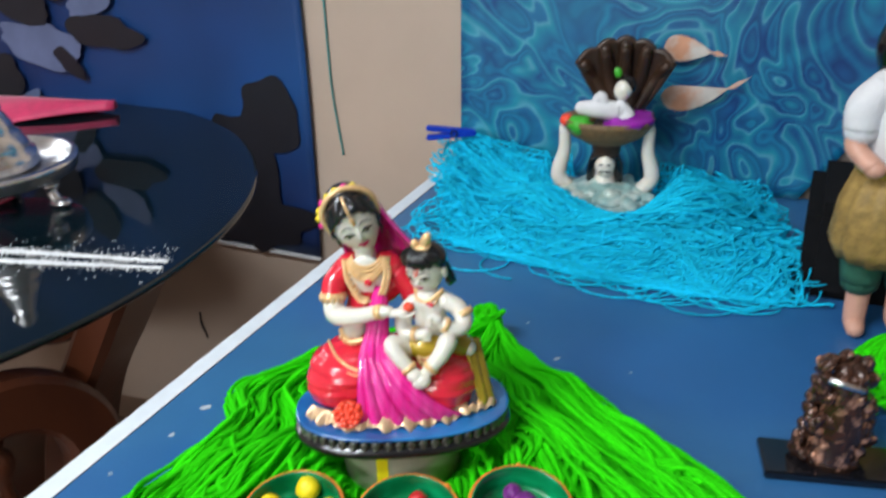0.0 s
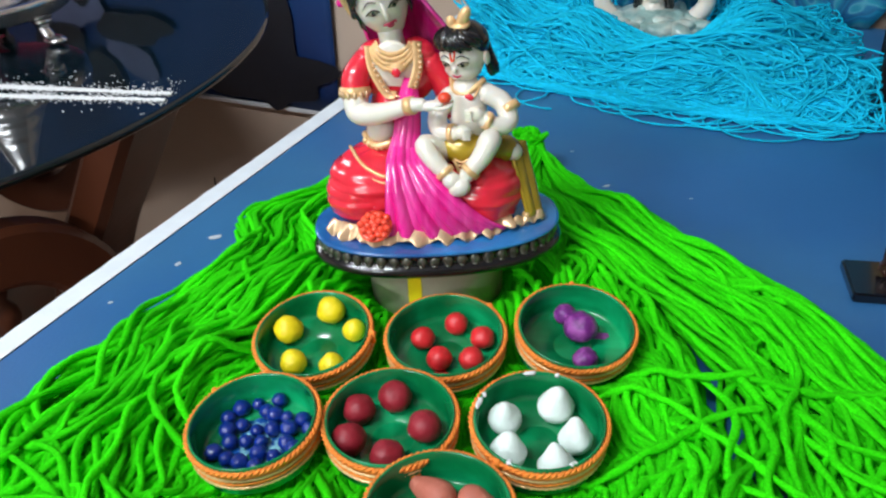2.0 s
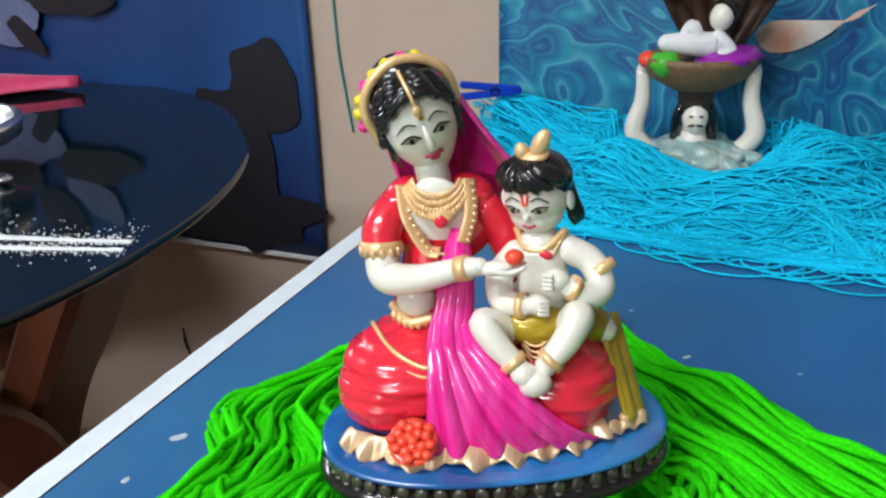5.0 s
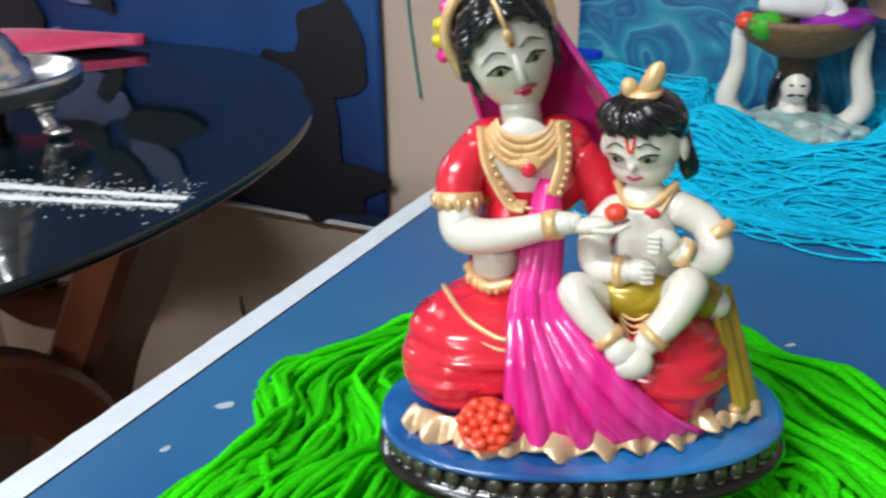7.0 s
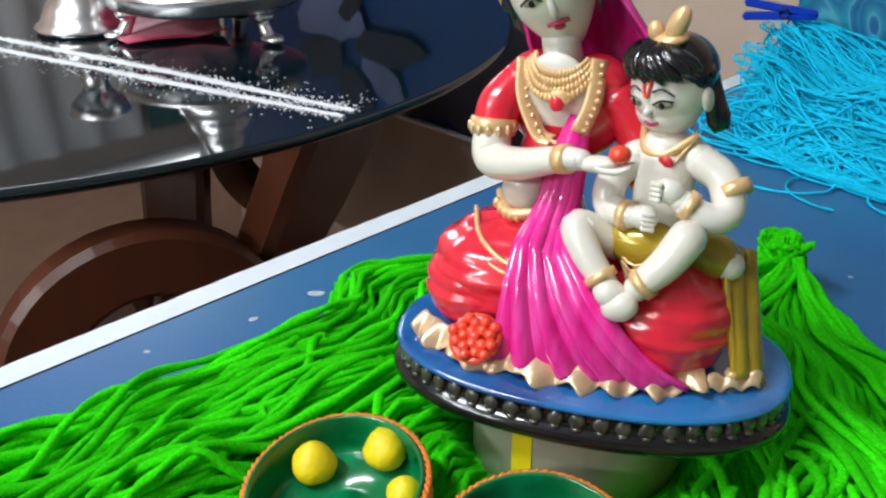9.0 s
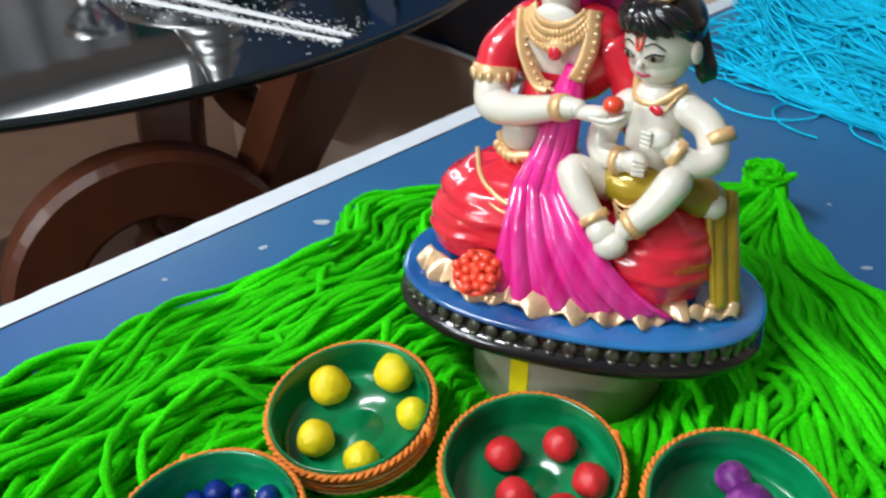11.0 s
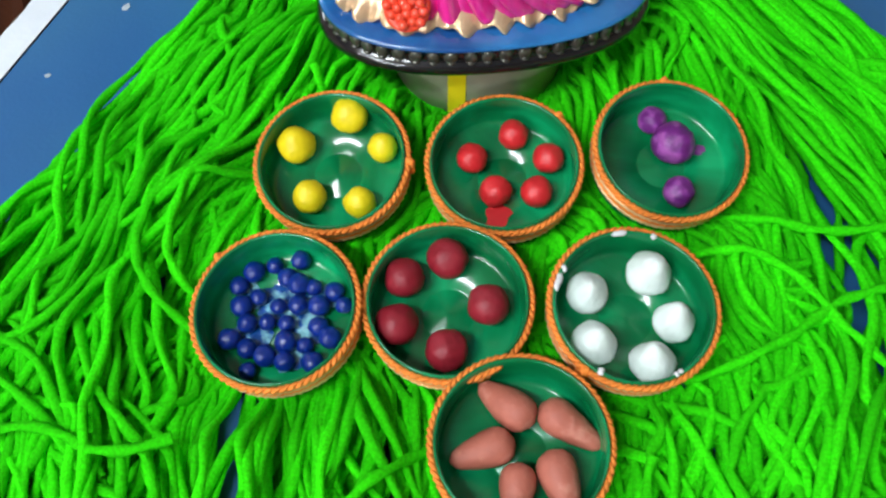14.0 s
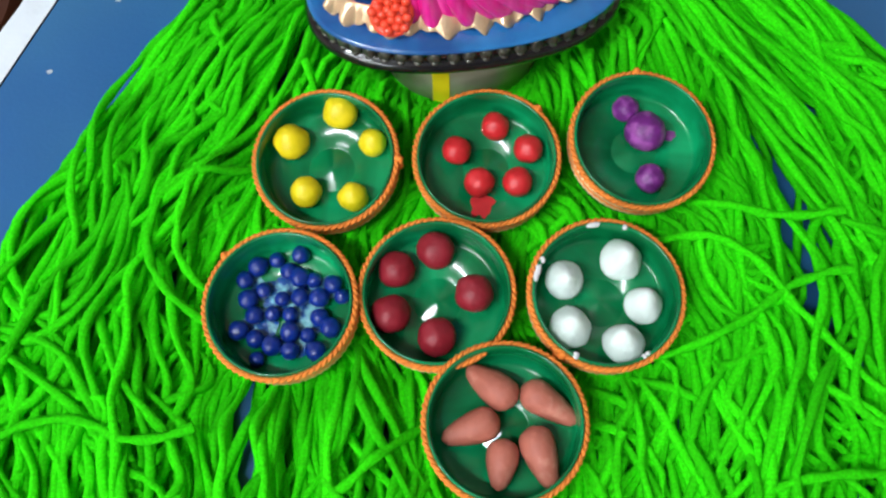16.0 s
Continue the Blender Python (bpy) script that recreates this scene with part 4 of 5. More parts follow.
        return p(x + n.x * g, 0.19 * x - 0.004 + 0.0385 * math.sin(a) + n.y * g, 0.0150 - 0.0075 * t ** 1.3 + 0.0024 * t * math.sin(u * 44 + 1.4 + 2.2 * math.sin(u * 9)))

    s.sheet("hem", hem, 240, 8, 0.0010)
    # red bowl of fruit at her knee
    s.lathe("coral", [(0, 0), (0.0065, 0), (0.0100, 0.006), (0.0112, 0.0095), (0.009, 0.0095), (0, 0.008)], Matrix.Translation(p(-0.0345, -0.0420, 0.0120)) @ pose(0, 0, 0, 38, 0, 0), 24)
    for k in range(19):
        a, r = k * 2.4, 0.0023 * math.sqrt(k)
        s.ell("coral", p(-0.0345 + r * math.cos(a), -0.0482 + 0.76 * r * math.sin(a), 0.0205 + 0.60 * r * math.sin(a)), (0.0028, 0.0025, 0.0025), u=8, v=6)

    # trunk
    s.limb("red", [p(-0.030, 0.016, 0.044), p(-0.032, 0.016, 0.066), p(-0.030, 0.021, 0.090), p(-0.028, 0.022, 0.108)], [0.020, 0.0155, 0.0130, 0.011], 8, 18)
    s.ell("red", p(-0.026, 0.020, 0.097), (0.0255, 0.0130, 0.0200), (0, 4, 0), 24, 16)
    s.ell("skin", p(-0.0365, 0.0025, 0.0655), (0.0100, 0.0080, 0.0100), u=18, v=12)
    s.tube("gold", spline([p(-0.0490, 0.006, 0.0610), p(-0.0400, -0.0060, 0.0575), p(-0.0275, -0.0060, 0.0600)], 6), 0.0024, 8)
    for k in range(7):
        s.ell("gold", p(-0.0470 + 0.003 * k, 0.0010 - 0.0085 * math.sin(math.pi * (k + 1) / 9), 0.0590 - 0.002 * math.sin(math.pi * k / 6)), (0.0021, 0.0020, 0.0026), u=8, v=6)
    for dz, rr in ((0.0, 0.0012), (-0.004, 0.0010)):
        s.tube("gold", spline([p(-0.0590, 0.002, 0.0530 + dz), p(-0.0470, -0.0185 + dz, 0.0500 + dz), p(-0.0330, -0.0265 + dz / 2, 0.0455 + dz), p(-0.0230, -0.0270, 0.0450 + dz)], 7), rr, 6)
    # neckline and necklace
    s.ell("skin", p(-0.0262, 0.0100, 0.1050), (0.0158, 0.0054, 0.0205), (10, 0, 0), 20, 14)
    for k, line in enumerate(([(-0.0425, 0.0120, 0.1195), (-0.0395, 0.0055, 0.1060), (-0.0310, 0.0018, 0.0920), (-0.0245, 0.0010, 0.0900)], [(-0.0110, 0.0130, 0.1225), (-0.0100, 0.0065, 0.1080), (-0.0135, 0.0020, 0.0950)])):
        pts = spline([p(*q) for q in line], 9)
        s.tube("gold", pts, 0.0040, 10, flat=0.4)
        for i, q in enumerate(pts):
            s.ell("hem", (q.x + (0.0019 if i % 2 else -0.0019), q.y - 0.0013, q.z), (0.0012, 0.0009, 0.0010), u=7, v=5)
    for k in range(4):
        for a in np.linspace(-1.35, 1.35, 23):
            s.ell("gold", p(-0.0262 + (0.0112 + 0.0013 * k) * math.sin(a), 0.0125 - (0.0098 + 0.0007 * k) * math.cos(a), 0.1235 - 0.0008 * k - (0.0062 + 0.0024 * k) * math.cos(a)), (0.0012, 0.0011, 0.0018), u=7, v=5)
    s.ell("gold", p(-0.0240, 0.0020, 0.1085), (0.0062, 0.0020, 0.0040), u=12, v=8)
    s.ell("red", p(-0.0235, 0.0008, 0.1060), (0.0032, 0.0020, 0.0034), u=10, v=8)
    s.ell("red", p(-0.0415, 0.0190, 0.1140), (0.0115, 0.0095, 0.0075), (0, -24, 0), 18, 12)
    s.ell("red", p(-0.0105, 0.0200, 0.1150), (0.0115, 0.0095, 0.0075), (0, 24, 0), 18, 12)
    # her right arm, feeding
    s.limb("red", [p(-0.0470, 0.017, 0.108), p(-0.0520, 0.010, 0.099), p(-0.0525, 0.004, 0.089)], [0.0085, 0.0098, 0.0092], 6, 16)
    s.tube("gold", [p(-0.0527, 0.0050, 0.0945), p(-0.0525, 0.0032, 0.0880)], [0.0099, 0.0095], 18)
    for k in range(14):
        a = 2 * math.pi * k / 14
        s.ell("hem", p(-0.0526 + 0.0096 * math.cos(a), 0.0040 + 0.0096 * math.sin(a), 0.0915), (0.0014, 0.0014, 0.0026), u=8, v=6)
    s.limb("skin", [p(-0.0525, 0.003, 0.090), p(-0.0490, -0.003, 0.0800), p(-0.0340, -0.0110, 0.0825), p(-0.0130, -0.0170, 0.0905), p(-0.0050, -0.0185, 0.0920)], [0.0082, 0.0082, 0.0068, 0.0050, 0.0042], 8, 16)
    s.tube("gold", [p(-0.0150, -0.0163, 0.0897), p(-0.0098, -0.0178, 0.0913)], 0.0058, 16)
    s.ell("skin", p(0.0020, -0.0200, 0.0920), (0.0085, 0.0042, 0.0034), (0, -12, -10), 14, 10)
    for k in range(4):
        s.limb("skin", [p(0.003, -0.0235 + 0.002 * k, 0.0915), p(0.0095, -0.0235 + 0.0018 * k, 0.0913), p(0.0150, -0.0230 + 0.0016 * k, 0.0937)], [0.0014, 0.0013, 0.0009], 4, 8)
    s.ell("coral", p(0.0105, -0.0205, 0.0975), (0.0044, 0.0040, 0.0036), u=12, v=8)
    # her left shoulder and arm behind the child
    s.limb("red", [p(-0.007, 0.020, 0.108), p(0.004, 0.022, 0.094), p(0.012, 0.020, 0.074)], [0.0090, 0.0100, 0.009], 6, 12)
    s.limb("skin", [p(0.014, 0.018, 0.070), p(0.036, 0.010, 0.056), p(0.052, 0.000, 0.052)], [0.0075, 0.0068, 0.0062], 6, 12)

    # head, leaning over towards the child
    s.limb("skin", [p(-0.0262, 0.018, 0.104), p(-0.0268, 0.0165, 0.116), p(-0.0290, 0.0150, 0.131)], [0.0120, 0.0086, 0.0078], 5, 18)
    rot = (13, -21, 17)
    H = pose(*p(-0.0332, 0.0125, 0.1500), *rot) @ Matrix.Diagonal((1.18, 1.08, 1.13, 1))

    def h(x, y, z):
        return tuple(H @ Vector((x, y, z)))

    def skin_y(x, z):
        """The face's surface in front of (x, z)."""
        return -0.0152 * math.sqrt(max(0.05, 1 - (x / 0.0150) ** 2 - (z / 0.0219) ** 2)) - 0.0002

    s.ell("skin", h(0, 0, -0.0018), (0.0176, 0.0165, 0.0272), rot, 28, 22, taper=lambda z: 1.0 if z > -0.10 else 1 + 0.42 * (z + 0.10))
    s.tube("skin", [h(0, -0.0136, 0.0050), h(0, -0.0150, -0.0010), h(0, -0.0160, -0.0046), h(0, -0.0138, -0.0064)], [0.0012, 0.0014, 0.0019, 0.0012], 10)
    for sx in (-1, 1):
        s.ell("eye", h(sx * 0.0060, skin_y(0.0060, 0.0015) + 0.0005, 0.0010), (0.0044, 0.0009, 0.0020), (rot[0], rot[1], rot[2] + sx * 24), 12, 8)
        s.ell("black", h(sx * 0.0058, skin_y(0.0058, 0.0006) - 0.0002, 0.0006), (0.0017, 0.0005, 0.0016), rot, 12, 6)
        s.tube("black", spline([h(sx * 0.0024, skin_y(0.0024, 0.001) - 0.0002, 0.0008), h(sx * 0.0058, skin_y(0.0058, 0.0028) - 0.0003, 0.0029), h(sx * 0.0100, skin_y(0.0100, 0.0002) - 0.0002, 0.0002)], 5), 0.00055, 5)
        s.tube("brow", spline([h(sx * 0.0024, skin_y(0.0024, 0.0062) - 0.0002, 0.0064), h(sx * 0.0062, skin_y(0.0062, 0.0074) - 0.0003, 0.0077), h(sx * 0.0108, skin_y(0.0108, 0.0036) - 0.0002, 0.0036)], 5), [0.0003, 0.0004, 0.00045, 0.00045, 0.00045, 0.00045, 0.0004, 0.0004, 0.0003, 0.0002, 0.0002], 5)
    s.tube("lip", spline([h(-0.0036, skin_y(0.0036, -0.0095) + 0.0002, -0.0092), h(-0.0012, skin_y(0, -0.0095) - 0.0003, -0.0088), h(0.0012, skin_y(0, -0.0095) - 0.0003, -0.0088), h(0.0036, skin_y(0.0036, -0.0095) + 0.0002, -0.0092)], 4), 0.0009, 6)
    s.ell("lip", h(0, skin_y(0, -0.0110) + 0.0002, -0.0108), (0.0024, 0.0011, 0.0013), rot, 10, 6)
    s.ell("tinyel", h(0.0002, skin_y(0, 0.0085), 0.0088), (0.0013, 0.0006, 0.0020), rot, 10, 6)
    s.ell("red", h(0.0002, skin_y(0, 0.0085) - 0.0005, 0.0086), (0.0008, 0.0005, 0.0008), rot, 8, 6)
    # hair parted in the middle, in rolled waves, with a gold band and flowers
    s.ell("black", h(0, 0.0085, 0.0090), (0.0178, 0.0150, 0.0200), rot, 24, 16)
    for sx in (-1, 1):
        for k in range(6):
            t = k / 5
            wave = spline([h(sx * 0.0006, -0.0105 + 0.006 * t, 0.0175 + 0.005 * t), h(sx * 0.0055, -0.0122 + 0.006 * t, 0.0165 + 0.006 * t), h(sx * 0.0095, -0.0088 + 0.005 * t, 0.0120 + 0.007 * t), h(sx * 0.0135, -0.0075 + 0.005 * t, 0.0085 + 0.005 * t), h(sx * 0.0142, -0.0030 + 0.005 * t, 0.0030 + 0.002 * t), h(sx * 0.0158, -0.0022 + 0.005 * t, -0.0030)], 4)
            s.tube("black", wave, [0.0022 + 0.0007 * math.sin(i * 1.1 + k) for i in range(len(wave))], 8)
        s.tube("black", spline([h(sx * 0.0150, -0.0042, 0.003), h(sx * 0.0138, -0.0062, -0.004), h(sx * 0.0142, -0.0050, -0.0085), h(sx * 0.0128, -0.0060, -0.0130)], 4), [0.0018] * 9 + [0.0012, 0.0008, 0.0005, 0.0003], 6)
    s.tube("gold", spline([h(0, -0.0148, 0.0115), h(0, -0.0125, 0.0190), h(0, -0.0030, 0.0250)], 5), 0.0009, 6)
    s.ell("gold", h(0, -0.0150, 0.0118), (0.0021, 0.0011, 0.0028), rot, 10, 6)
    s.tube("gold", spline([h(0.0180 * math.cos(a), 0.0020 + 0.002 * math.sin(a), 0.0060 + 0.0200 * math.sin(a)) for a in (-0.45, 0.3, 0.9, 1.57, 2.24, 2.84, 3.6)], 6), 0.0024, 8)
    for k in range(8):
        a = 1.1 + 0.30 * k
        s.ell(("tinyel", "pink", "tinyel")[k % 3], h(0.0195 * math.cos(a), 0.0055, 0.0065 + 0.0190 * math.sin(a)), (0.0030, 0.0030, 0.0030), u=10, v=8, lump=0.2, freq=400, seed=k)

    # veil falling from behind the crown to the shoulders
    def veil(u, t):
        a = math.pi * (0.02 + 0.94 * u)
        right = math.cos(a)
        r = 0.0190 + (0.014 if right > 0 else 0.004) * t ** 1.2
        x = -0.037 + 0.010 * t + r * right * (1 + (0.25 if right > 0 else -0.40) * t) + (0.012 * t * max(0.0, right))
        y = 0.0175 + 0.008 * t + r * 0.62 * math.sin(a)
        z = 0.1600 - 0.056 * t + 0.012 * math.sin(a) * (1 - t) + 0.0010 * math.sin(u * 34)
        return p(x, y, z)

    s.sheet("pink", veil, 56, 18, 0.0018)
    s.sheet("pink", lambda u, t: p(-0.012 + 0.026 * t + 0.006 * u, 0.030 - 0.004 * u, 0.120 - 0.028 * t - 0.060 * u * (0.4 + 0.6 * t)), 14, 10, 0.002)
    s.ell("red", p(-0.0475, 0.0175, 0.1095), (0.0105, 0.0090, 0.0062), (0, -28, 0), 14, 10)

    # the child, sitting in her lap
    def seat(x, y, z):
        return base(0.0235 + (x - 0.0195) * 1.05, y, z * 1.02 + 0.003)

    p = seat

    s.limb("skin", [p(0.020, 0.004, 0.050), p(0.0195, 0.002, 0.070), p(0.018, 0.004, 0.088)], [0.0130, 0.0125, 0.0105], 8, 18)
    s.ell("olive", p(0.016, -0.006, 0.0545), (0.0200, 0.0140, 0.0110), (0, 0, 0), 20, 14, lump=0.12, freq=160)
    for k in range(4):
        s.tube("gold", spline([p(0.003 + 0.002 * k, -0.014, 0.0590 - 0.0028 * k), p(0.016, -0.0195, 0.0490 - 0.0030 * k), p(0.030 - 0.002 * k, -0.015, 0.0600 - 0.0028 * k)], 5), 0.0007, 5)
    rc = (15, -5, -20)
    C = pose(*p(0.0160, 0.0060, 0.1120), *rc)

    def c(x, y, z):
        return tuple(C @ Vector((x, y, z)))

    def cheek(x, z):
        return -0.0150 * math.sqrt(max(0.05, 1 - (x / 0.0158) ** 2 - (z / 0.0165) ** 2)) - 0.0002

    s.ell("skin", c(0, 0, 0), (0.0148, 0.0147, 0.0160), rc, 28, 20)
    s.ell("skin", c(0, -0.0030, -0.0070), (0.0128, 0.0112, 0.0095), rc, 20, 14)
    s.ell("skin", c(0, -0.0152, -0.0028), (0.0016, 0.0020, 0.0020), rc, 10, 8)
    for sx in (-1, 1):
        s.ell("eye", c(sx * 0.0060, cheek(0.006, 0.0005) + 0.0005, 0.0004), (0.0037, 0.0009, 0.0018), (rc[0], rc[1], rc[2] + sx * 24), 12, 8)
        s.ell("black", c(sx * 0.0058, cheek(0.0058, 0.0004) - 0.0003, 0.0003), (0.0015, 0.0005, 0.0015), rc, 10, 6)
        s.tube("black", spline([c(sx * 0.0026, cheek(0.0026, 0) - 0.0002, 0.0006), c(sx * 0.0060, cheek(0.006, 0.0022) - 0.0003, 0.0023), c(sx * 0.0098, cheek(0.0098, 0.0012) - 0.0002, 0.0012)], 5), 0.0004, 5)
        s.tube("brow", spline([c(sx * 0.0026, cheek(0.0026, 0.0052) - 0.0002, 0.0054), c(sx * 0.0062, cheek(0.0062, 0.0062) - 0.0003, 0.0064), c(sx * 0.0102, cheek(0.0102, 0.0032) - 0.0002, 0.0032)], 5), 0.0004, 5)
        s.ell("skin", c(sx * 0.0156, 0.0005, -0.0030), (0.0016, 0.0034, 0.0048), rc, 10, 8)
    s.tube("lip", spline([c(-0.0030, -0.0136, -0.0076), c(0, -0.0146, -0.0084), c(0.0030, -0.0136, -0.0076)], 4), 0.0007, 5)
    s.tube("coral", spline([c(-0.0016, cheek(0.0016, 0.0088), 0.0092), c(-0.0006, cheek(0, 0.0045) - 0.0003, 0.0042), c(0.0008, cheek(0, 0.0045) - 0.0003, 0.0042), c(0.0018, cheek(0.0018, 0.0088), 0.0092)], 4), 0.0006, 5)
    s.ell("black", c(0, 0.0046, 0.0058), (0.0166, 0.0148, 0.0140), rc, 24, 16)
    for k in range(24):
        a = -1.30 + 0.113 * k
        r = 0.0016 + 0.0005 * math.sin(k * 2.3)
        g = 0.0010 * math.sin(k * 1.7)
        s.tube("black", spline([c(0.003, -0.001, 0.0192), c(0.0080 * math.sin(a - 0.25), -0.0100 * math.cos(a - 0.2), 0.0176), c(0.0140 * math.sin(a), -0.0134 * math.cos(a), 0.0132 + g), c(0.0164 * math.sin(a + 0.12), -0.0138 * math.cos(a + 0.1) + 0.0005, 0.0088 + g)], 4),
               [r, r * 1.05, r * 1.1, r * 1.15, r * 1.2, r * 1.2, r * 1.2, r * 1.15, r * 1.1, r, r * 0.9, r * 0.7, r * 0.3], 6)
    for k in range(4):
        s.tube("black", spline([c(0.0125, 0.004 + 0.0015 * k, 0.004), c(0.0136, 0.005 + 0.0015 * k, -0.008), c(0.0142 + 0.0008 * k, 0.005 + 0.0015 * k, -0.0195)], 5), [0.0028] * 9 + [0.002, 0.0008], 7)
    # crest of gold feathers
    s.ell("gold", c(0.002, 0.001, 0.0200), (0.0072, 0.0062, 0.0028), rc, 14, 8)
    s.ell("gold", c(0.0060, 0.001, 0.0255), (0.0038, 0.0028, 0.0070), (0, 24, 0), 14, 10)
    s.ell("gold", c(-0.0025, -0.001, 0.0230), (0.0032, 0.0026, 0.0040), (0, -14, 0), 12, 8)
    # necklace, thread, arms
    s.tube("gold", spline([c(-0.0110, -0.004, -0.0165), c(-0.004, -0.0145, -0.0195), c(0.005, -0.0145, -0.0200), c(0.013, -0.004, -0.0160)], 6), 0.0019, 6)
    s.ell("red", c(0.0050, -0.0160, -0.0225), (0.0044, 0.0017, 0.0028), rc, 10, 8)
    s.tube("gold", spline([c(0.0135, -0.004, -0.0155), c(0.0080, -0.0150, -0.024), c(-0.001, -0.0185, -0.036), c(-0.004, -0.0180, -0.046)], 6), 0.0007, 5)
    s.limb("skin", [p(0.029, 0.003, 0.0875), p(0.0400, 0.000, 0.0820), p(0.0440, -0.006, 0.0730), p(0.0390, -0.0120, 0.0710), p(0.0290, -0.0145, 0.0765)], [0.0068, 0.0066, 0.0066, 0.0058, 0.0046], 7, 16)
    s.ell("skin", p(0.0250, -0.0155, 0.0800), (0.0060, 0.0045, 0.0050), (0, 20, 0), 12, 10)
    s.tube("gold", [p(0.0430, -0.0010, 0.0810), p(0.0458, -0.0030, 0.0775)], 0.0071, 16)
    s.tube("gold", [p(0.0330, -0.0137, 0.0745), p(0.0302, -0.0143, 0.0762)], 0.0060, 16)
    s.limb("skin", [p(0.0075, 0.003, 0.0845), p(0.0005, -0.002, 0.0760), p(0.0015, -0.0085, 0.0670), p(0.0110, -0.0140, 0.0665)], [0.0066, 0.0064, 0.0063, 0.0050], 7, 16)
    s.ell("skin", p(0.0165, -0.0158, 0.0680), (0.0060, 0.0047, 0.0050), (0, 0, 0), 12, 10)
    s.tube("gold", [p(0.0085, -0.0132, 0.0662), p(0.0115, -0.0143, 0.0666)], 0.0063, 16)
    for k in range(4):
        s.limb("skin", [p(0.0178, -0.0200, 0.0712 - 0.002 * k), p(0.0208, -0.0190, 0.0708 - 0.002 * k)], [0.0012, 0.0011], 3, 7)
        s.limb("skin", [p(0.0222, -0.0200, 0.0835 - 0.002 * k), p(0.0195, -0.0188, 0.0832 - 0.002 * k)], [0.0012, 0.0011], 3, 7)
    # folded legs, soles together
    s.limb("skin", [p(0.006, -0.010, 0.052), p(-0.0060, -0.0200, 0.0610), p(-0.0010, -0.0260, 0.0540), p(0.0085, -0.0300, 0.0445)], [0.0068, 0.0068, 0.0062, 0.0050], 7, 16)
    s.limb("skin", [p(0.028, -0.010, 0.052), p(0.0340, -0.0200, 0.0650), p(0.0290, -0.0260, 0.0560), p(0.0205, -0.0300, 0.0455)], [0.0068, 0.0072, 0.0066, 0.0052], 7, 16)
    s.tube("gold", [p(0.0055, -0.0288, 0.0475), p(0.0078, -0.0297, 0.0450)], 0.0065, 16)
    s.tube("gold", [p(0.0235, -0.0288, 0.0490), p(0.0212, -0.0297, 0.0465)], 0.0067, 16)
    s.ell("skin", p(0.0115, -0.0325, 0.0420), (0.0072, 0.0058, 0.0058), (0, 30, 0), 14, 10)
    s.ell("skin", p(0.0160, -0.0345, 0.0385), (0.0076, 0.0052, 0.0060), (0, -25, 0), 14, 10)
    p = base
    # yellow cloth end falling at the side
    def tail(u, t):
        return p(0.047 + 0.011 * u + 0.015 * t ** 1.4, 0.003 - 0.020 * t + 0.012 * u + 0.0012 * math.sin(u * 17), 0.057 - 0.020 * t - 0.025 * t * t - 0.006 * u + 0.0022 * math.sin(u * 15 + 3 * t))

    s.sheet("olive", tail, 30, 20, 0.0025)
    s.tube("gold", [tail(0.96, k / 14) for k in range(15)], 0.0018, 7)
    s.tube("gold", [tail(k / 10, 0.97) for k in range(11)], 0.0024, 7)
    s.sheet("hem", lambda u, t: p(0.054 + 0.018 * u, -0.020 + 0.012 * u - 0.004 * t, 0.0130 - 0.005 * t + 0.0013 * math.sin(u * 16)), 24, 4, 0.0014)
    s.ell("olive", p(0.043, 0.002, 0.054), (0.013, 0.011, 0.010), (0, 0, 0), 14, 10)
    return s


solid("seated_statue", seated_statue(), pose(0.006, 0.686, BASE_Z), "glossy painted resin statue of seated mother feeding child, oval plinth", "statue")


